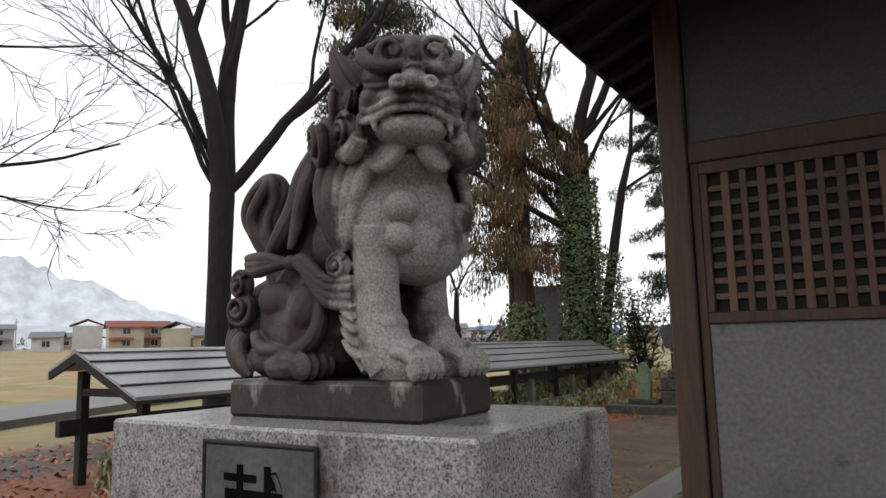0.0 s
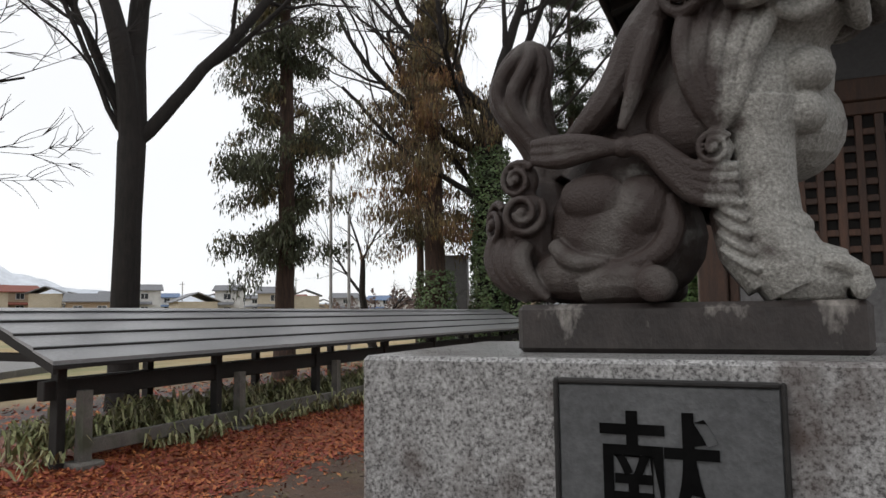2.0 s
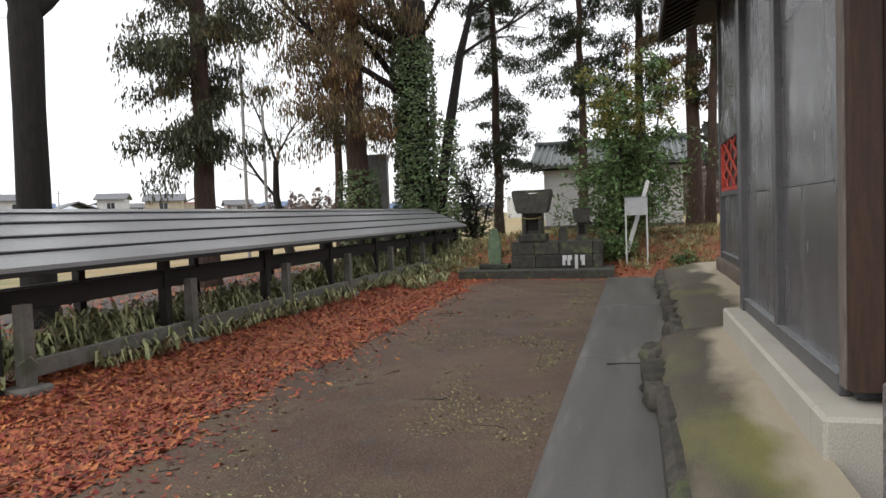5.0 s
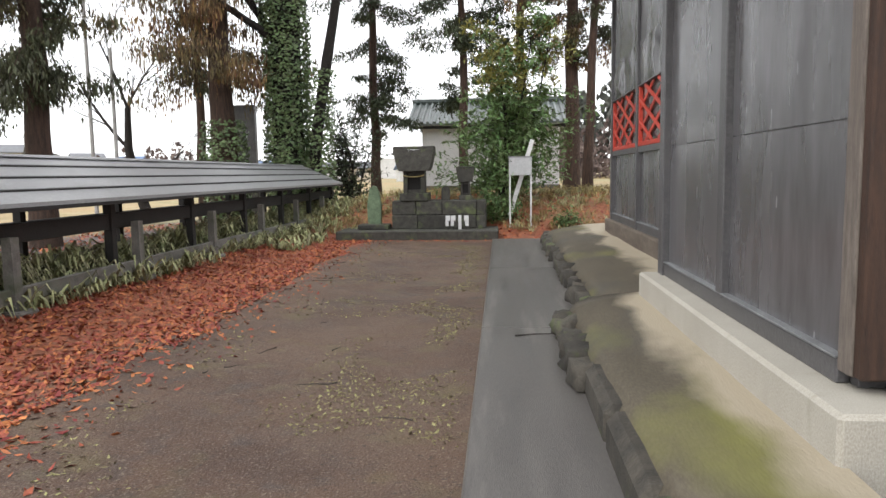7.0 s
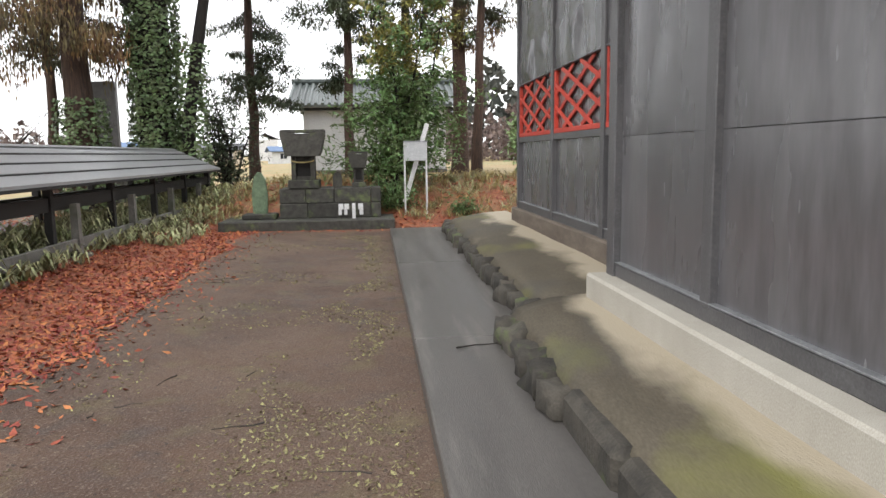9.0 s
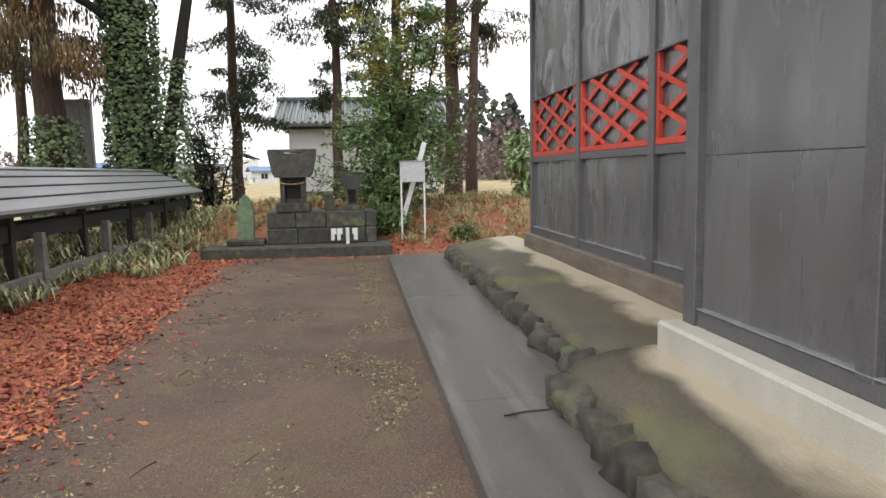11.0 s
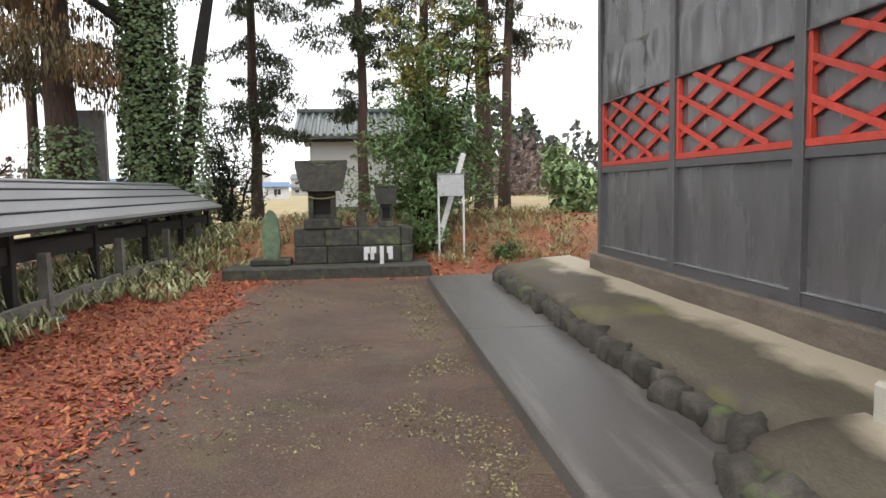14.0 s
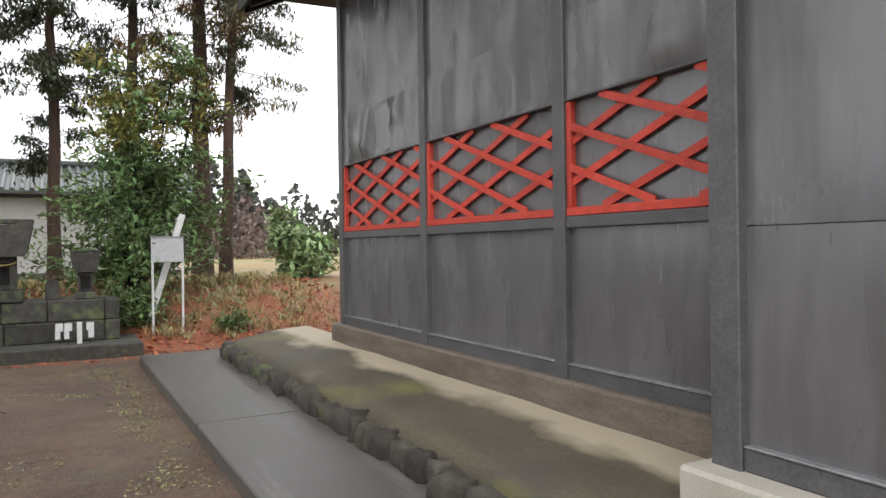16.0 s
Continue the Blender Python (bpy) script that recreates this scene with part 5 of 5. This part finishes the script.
# a branch tip from a tree outside the view
bare_tree(-9.5, 3.4, [(0, 0, 0), (0, 0, 2.0), (0, 0.05, 4.0), (0.1, 0.1, 5.5)], [0.2, 0.18, 0.15, 0.1],
          [(2, (0.3, 0.9, 0.1), 2.6, 0.034), (2, (0.4, 0.85, -0.3), 2.0, 0.024), (3, (0.25, 0.9, 0.1), 2.1, 0.024)], 14, "bare spreading tree with thin drooping twigs")
conifer(-11.6, 15.2, 17, 0.27, 3.0, 1.8, 3, "tall cedar with drooping dark green sprays", density=1.25, tuft=0.95, leaf=0.15, gaps=0.28)
conifer(-10.7, 22.6, 13, 0.45, 4.2, 2.7, 4, "broad cedar with browning hanging sprays and ivy at its foot", NEEDLE_BROWN, density=0.8, droop=1.3, leaf=0.16, tuft=1.05, gaps=0.36)
conifer(-12.5, 25.2, 14, 0.18, 4.5, 1.6, 5, "slender cedar behind the monument", density=0.7, leaf=0.15, gaps=0.5)
conifer(-6.9, 27.6, 17, 0.19, 2.8, 1.7, 6, "tall slender cypress with open tufted crown", NEEDLE_DARK, 1.4, gaps=0.52, droop=0.7, tuft=0.8, leaf=0.17, name="cypress_tree")
conifer(-3.55, 25.6, 15, 0.17, 3.2, 1.7, 7, "slender dark cypress before the storehouse", NEEDLE_DARK, 1.4, gaps=0.48, droop=0.7, tuft=0.8, leaf=0.17, name="cypress_tree")
conifer(-1.6, 26.5, 16, 0.2, 5.0, 1.7, 8, "tall cypress rising behind the shrub", NEEDLE_DARK, 1.2, gaps=0.52, droop=0.7, tuft=0.8, leaf=0.17, name="cypress_tree")
conifer(0.1, 26.2, 17, 0.27, 4.2, 2.2, 9, "tall cypress with reddish bark beside the storehouse", NEEDLE_BROWN, 1.1, gaps=0.52, droop=0.8, tuft=0.75, leaf=0.16, name="cypress_tree")
conifer(0.5, 25.0, 16, 0.17, 4.6, 1.9, 10, "leaning cypress with reddish bark", NEEDLE, 1.1, gaps=0.55, lean=(0.8, 0), droop=0.8, tuft=0.75, leaf=0.16, name="cypress_tree")
# big bare tree with ivy on its trunk
bare_tree(-8.85, 23.2, [(0, 0, -0.2), (0, 0, 1.5), (0, 0, 3.5), (0.0, 0, 5.2), (0.02, 0, 7.0), (0.1, 0, 8.5)], [0.55, 0.5, 0.47, 0.45, 0.46, 0.4],
          [(4, (-0.9, -0.3, 0.55), 7.0, 0.2), (4, (-0.5, 0.3, 0.9), 6.5, 0.22), (5, (0.2, 0, 1), 5.5, 0.25), (5, (0.7, 0.1, 0.9), 5.5, 0.18), (3, (-0.8, 0.2, 0.75), 6.5, 0.13), (5, (-0.6, -0.3, 0.7), 6, 0.17), (4, (0.6, -0.3, 0.5), 4.0, 0.09),
           (4, (-0.95, -0.1, 0.35), 8.0, 0.14), (3, (-0.7, -0.5, 0.6), 6.5, 0.12), (5, (-0.85, 0.2, 0.6), 7.5, 0.15), (4, (-0.35, -0.5, 0.9), 6.5, 0.15), (5, (0.9, -0.1, 0.55), 5.5, 0.1)],
          12, "huge bare spreading tree with ivy-covered trunk")
bare_tree(-7.5, 22.9, [(-0.5, 0, 0), (-0.4, 0, 2.2), (0.0, 0, 4.5), (0.35, 0, 6.3), (0.7, 0, 7.5)], [0.2, 0.18, 0.16, 0.13, 0.09],
          [(4, (0.8, 0, 0.6), 4.5, 0.07), (3, (0.9, 0.2, 0.4), 3.5, 0.06), (4, (0.2, 0, 1), 4.0, 0.07)], 13, "bare curved tree leaning from the ivy-covered trunk")
bare_tree(-15.2, 25.5, [(0.6, 0, 0), (0.2, 0, 1.2), (-0.05, 0, 2.6), (0, 0, 4.0)], [0.2, 0.17, 0.14, 0.1],
          [(1, (0.9, 0, 0.4), 2.2, 0.06), (2, (-0.8, 0, 0.7), 3.0, 0.07), (3, (-0.3, 0, 1), 2.5, 0.06), (3, (0.5, 0, 0.8), 2.0, 0.05)], 15, "small bare crooked tree")


def ivy(x, y, h, rad, count, seed):
    r = random.Random(seed)
    s = Shape()
    for _ in range(count):
        a, z = r.random() * math.tau, h * r.random() ** 1.15
        q = rad * (1.15 + 0.35 * abs(noise.noise((a, z * 0.7, seed)))) + abs(r.gauss(0, 0.07))
        n = r.uniform(0.035, 0.075)
        m = Matrix.Translation((x + q * math.cos(a), y + q * math.sin(a), height(x, y) + z)) @ Euler((r.gauss(1.1, 0.5), r.gauss(0, 0.4), a + math.pi / 2 + r.gauss(0, 0.4))).to_matrix().to_4x4()
        s.add([(-n, 0, 0), (0, -n * 0.7, 0), (n, 0, 0), (0, n * 0.7, 0)], [(0, 1, 2, 3)], m)
    return tagged(part("ivy", s, IVY), "dense dark green ivy climbing the trunk", "ivy", kind="stuff")


ivy(-8.85, 23.2, 7.2, 0.5, 12000, 1)
ivy(-10.6, 22.5, 3.0, 0.46, 3200, 2)
ivy(-7.75, 22.9, 4.3, 0.28, 2200, 3)
leafy("evergreen_tree", -7.2, 24.2, 3.4, 1.4, 3200, 21, "dark small-leaved evergreen beside the ivy trunk", NEEDLE_DARK, 0.08, 0.05)
leafy("evergreen_tree", -2.24, 20.3, 4.7, 2.7, 15000, 22, "green leafy evergreen tree beside the stone shrines", LEAF, 0.08, 0.05, LEAF_YELLOW, 0.15)
leafy("shrub", -2.35, 19.0, 0.8, 0.7, 1300, 23, "low green bush beside the platform", LEAF, 0.06, 0.02)
leafy("shrub", -0.75, 18.4, 0.4, 0.5, 700, 24, "low green bush on the leafy bank", LEAF, 0.05, 0.015)
leafy("shrub", 2.1, 23.5, 1.8, 1.3, 2600, 25, "pale broad-leaved evergreen shrub", LEAF_BRIGHT, 0.15, 0.04)

monument = thing("stone_monument", "tall dark flat stone monument slab", "monument", at=pose(-11.75, 26.9, height(-11.75, 26.9)))
block("base", (-0.75, -0.4, -0.1), (0.75, 0.4, 0.9), STONE_DARK, monument, 0.03)
block("slab", (-0.62, -0.14, 0.9), (0.6, 0.14, 4.0), CLAD_TRIM, monument, 0.03, "dark upright slab")


# ---- distance ----
def house(x, y, w, d, h, turn, wall, roofc, storeys=2, seed=0):
    r = random.Random(seed)
    t = thing("house", f"distant {'two' if storeys == 2 else 'one'}-storey house with a shallow gable roof", "house", "houses across the fields", at=pose(x, y, height(x, y), 0, 0, turn))
    part("wall", Shape().box((-w / 2, -d / 2, -0.3), (w / 2, d / 2, h)), wall, t)
    part("roof", Shape().prism([(-d / 2 - 0.6, h - 0.1), (0, h + d * 0.22), (d / 2 + 0.6, h - 0.1), (d / 2 + 0.6, h + 0.08), (0, h + d * 0.22 + 0.2), (-d / 2 - 0.6, h + 0.08)], -w / 2 - 0.5, w / 2 + 0.5, "x"), roofc, t)
    if storeys == 2:
        part("roof", Shape().prism([(-d / 2 - 1.2, h * 0.46), (-d / 2, h * 0.54), (-d / 2, h * 0.58), (-d / 2 - 1.2, h * 0.5)], -w / 2, w * r.uniform(0.1, 0.5), "x"), roofc, t)
    for f in range(storeys):
        z = 0.9 + f * h / storeys
        n = max(1, int(w / 3.2))
        for i in range(n):
            u = -w / 2 + (i + 0.5) * w / n
            win = part("window", Shape().box((u - 0.75, -d / 2 - 0.06, z), (u + 0.75, -d / 2 - 0.02, z + 1.2)), WHITE, t)
            for sgn in (-1, 1):
                part("pane", Shape().box((u + sgn * 0.35 - 0.31, -d / 2 - 0.09, z + 0.07), (u + sgn * 0.35 + 0.31, -d / 2 - 0.062, z + 1.13)), GLASS, win)
    return t


WALLS = [mat("house_wall_cream", (0.5, 0.44, 0.34), (0.6, 0.53, 0.42), 1, 0.9, 0.1), mat("house_wall_white", (0.62, 0.62, 0.62), (0.75, 0.75, 0.75), 1, 0.9, 0.1),
         mat("house_wall_tan", (0.36, 0.28, 0.2), (0.46, 0.36, 0.26), 1, 0.9, 0.1), mat("house_wall_grey", (0.4, 0.4, 0.41), (0.52, 0.52, 0.53), 1, 0.9, 0.1)]
ROOFS = [mat("house_roof_red", (0.22, 0.07, 0.05), (0.3, 0.1, 0.075), 2, 0.7, 0.2), mat("house_roof_grey", (0.16, 0.165, 0.18), (0.23, 0.235, 0.25), 2, 0.6, 0.2), mat("house_roof_blue", (0.1, 0.17, 0.3), (0.14, 0.22, 0.38), 2, 0.5, 0.2)]


def out(bearing, dist):
    """A far place, by its bearing to the left of +y from the yard."""
    a = radians(bearing)
    return -2 - math.sin(a) * dist, 1 + math.cos(a) * dist


FAR = [(66, 95, 10, 7, 6, 0, 0), (61, 100, 7, 6, 3.2, 1, 1), (58.5, 105, 9, 7, 6, 1, 0), (56, 98, 9, 7, 5.4, 0, 0), (54.2, 104, 9, 7, 5.6, 2, 0), (52.2, 97, 10, 7, 5.2, 0, 1), (49.5, 92, 11, 8, 3.4, 2, 1), (46, 105, 9, 7, 6.5, 1, 1), (42.5, 90, 13, 9, 3.6, 0, 1),
       (39.8, 98, 7, 6, 6.5, 1, 1), (36.3, 92, 9, 7, 5.8, 0, 1), (34, 98, 8, 7, 5.5, 0, 1), (31, 120, 9, 7, 5.6, 3, 1), (28, 130, 10, 7, 5, 1, 2), (25.5, 125, 8, 6, 3.5, 1, 1), (22, 120, 11, 7, 5, 3, 1),
       (19, 130, 12, 7, 4, 1, 2), (16, 140, 9, 6, 5.5, 2, 1), (13.5, 110, 10, 7, 3.4, 1, 1), (11.3, 95, 8, 6, 3.2, 0, 1), (8.7, 150, 22, 10, 7.5, 1, 1), (7.4, 100, 7, 5, 3, 1, 2), (4.5, 170, 18, 10, 7, 3, 1), (1, 150, 14, 8, 5, 1, 1),
       (64, 120, 8, 6, 5.4, 3, 1), (60, 125, 9, 6, 3.4, 2, 1), (50.8, 130, 8, 6, 5.4, 1, 1), (48, 125, 9, 7, 5.4, 3, 1), (44.4, 135, 8, 6, 5.6, 1, 2), (41, 130, 9, 6, 5.4, 2, 1), (37.8, 135, 8, 6, 5.4, 1, 1), (35, 140, 10, 7, 5.6, 3, 0), (32.6, 105, 8, 6, 3.4, 2, 1), (29.4, 150, 9, 6, 5.4, 1, 1), (26.6, 155, 9, 6, 5.2, 0, 1)]
for i, (bearing, dist, w, d, h, wc, rc) in enumerate(FAR):
    hx, hy = out(bearing, dist * 1.5)
    house(hx, hy, w * 0.68, d * 0.75, h * 0.82, bearing + (i * 37 % 30) - 15 + (90 if i % 3 == 2 else 0), WALLS[wc], ROOFS[rc], 2 if h > 4.5 else 1, i)


def wood_line(name, b0, b1, dist, h, count, material, label, seed, base=0.0):
    r = random.Random(seed)
    s = Shape()
    for _ in range(count):
        x, y = out(r.uniform(b0, b1), dist * r.uniform(0.93, 1.12))
        top = h * r.uniform(0.5, 1.15) * (0.75 + 0.5 * noise.noise((x * 0.05, y * 0.05, seed)))
        w = top * r.uniform(0.3, 0.5)
        for _ in range(110):
            a, u = r.random() * math.tau, r.random()
            q = w * (1 - u ** 2) * math.sqrt(r.random())
            n = top * 0.045 * r.uniform(0.5, 1.3)
            p = Vector((x + q * math.cos(a), y + q * math.sin(a), base + top * (0.08 + 0.9 * u)))
            m = Matrix.Translation(p) @ Euler((r.random() * 3, r.random() * 3, r.random() * 3)).to_matrix().to_4x4()
            s.add([(-n, 0, 0), (0, -n, 0.3 * n), (n, 0, 0), (0, n, 0.3 * n)], [(0, 1, 2, 3)], m)
    return tagged(part(name, s, material), label, "trees", kind="stuff")


wood_line("far_trees", 15, 70, 250, 8, 150, WOODS, "hazy trees among the distant houses", 1)
wood_line("far_trees", 20, 32, 120, 6, 40, BROWNWOODS, "bare grey-brown trees across the field", 2)
wood_line("far_trees", -14, 2.5, 75, 8.5, 90, BROWNWOODS, "brown winter wood beyond the field", 3, 0.6)
wood_line("far_trees", -25, -1, 90, 11, 70, WOODS, "dark evergreen wood beyond the field", 4, 0.6)


def mountain(name, b0, b1, dist, h, seed, colour, label):
    n = 60
    s = Shape()
    for i in range(n + 1):
        u = i / n
        x, y = out(b0 + (b1 - b0) * u, dist)
        z = h * (0.25 + 0.75 * math.sin(u * math.pi) ** 1.5) * (1 + 0.35 * noise.noise((u * 7, seed, 0)) + 0.12 * noise.noise((u * 25, seed, 0)))
        bx, by = out(b0 + (b1 - b0) * u, dist * 1.25)
        s.v += [(x, y, -10), (x * 0.5 + bx * 0.5, y * 0.5 + by * 0.5, z), (bx, by, -10)]
    for i in range(n):
        for k in range(2):
            s.f.append((i * 3 + k, i * 3 + k + 3, i * 3 + k + 4, i * 3 + k + 1))
    # no haze in the air: the veil of distance is put into the colour
    m = mat(name + "_painted_haze", colour, tuple(c * 1.1 for c in colour), 0.004, 1.0, 0.0, 0.02)
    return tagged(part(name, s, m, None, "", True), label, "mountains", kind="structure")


mountain("backdrop_hills", 20, 85, 1500, 60, 3, (0.6, 0.64, 0.7), "low hills on the horizon painted pale for haze")
mountain("backdrop_mountain", 50, 80, 2200, 300, 5, (0.72, 0.76, 0.82), "mountain painted pale blue for distance haze")


def utility_pole(x, y, h, material=POLE):
    t = thing("utility_pole", "grey utility pole with a crossarm", "utility pole", "poles across the fields", at=pose(x, y, 0))
    part("pole", Shape().tube([(0, 0, -0.2), (0, 0, h)], [0.16, 0.1], 8), material, t)
    block("crossarm", (-0.9, -0.06, h - 0.7), (0.9, 0.06, h - 0.58), STEEL, t, 0.01)
    return t


for bearing, dist, h in ((63, 120, 10), (57, 115, 9), (47, 110, 10), (43.3, 110, 10), (34.8, 110, 11), (27, 105, 9), (24, 120, 9)):
    px, py = out(bearing, dist * 1.6)
    utility_pole(px, py, h)
flag = thing("flag_pole", "pair of thin pale steel banner poles", "banner pole", at=pose(-13.9, 21.0, 0))
for x, h in ((0.0, 7.0), (0.45, 5.2)):
    part("pole", Shape().tube([(x, x, -0.1), (x, x, h)], [0.06, 0.05], 8), POLE, flag)

# ---- road and low kerb walls at the far side ----
road = tagged(block("road", (-1.8, -45, -0.3), (1.8, 55, 0.2), PATHWAY, None, 0.0, m=pose(-22.5, 15, 0, 0, 0, 24)), "pale concrete lane beyond the long roof", "lane", kind="structure")
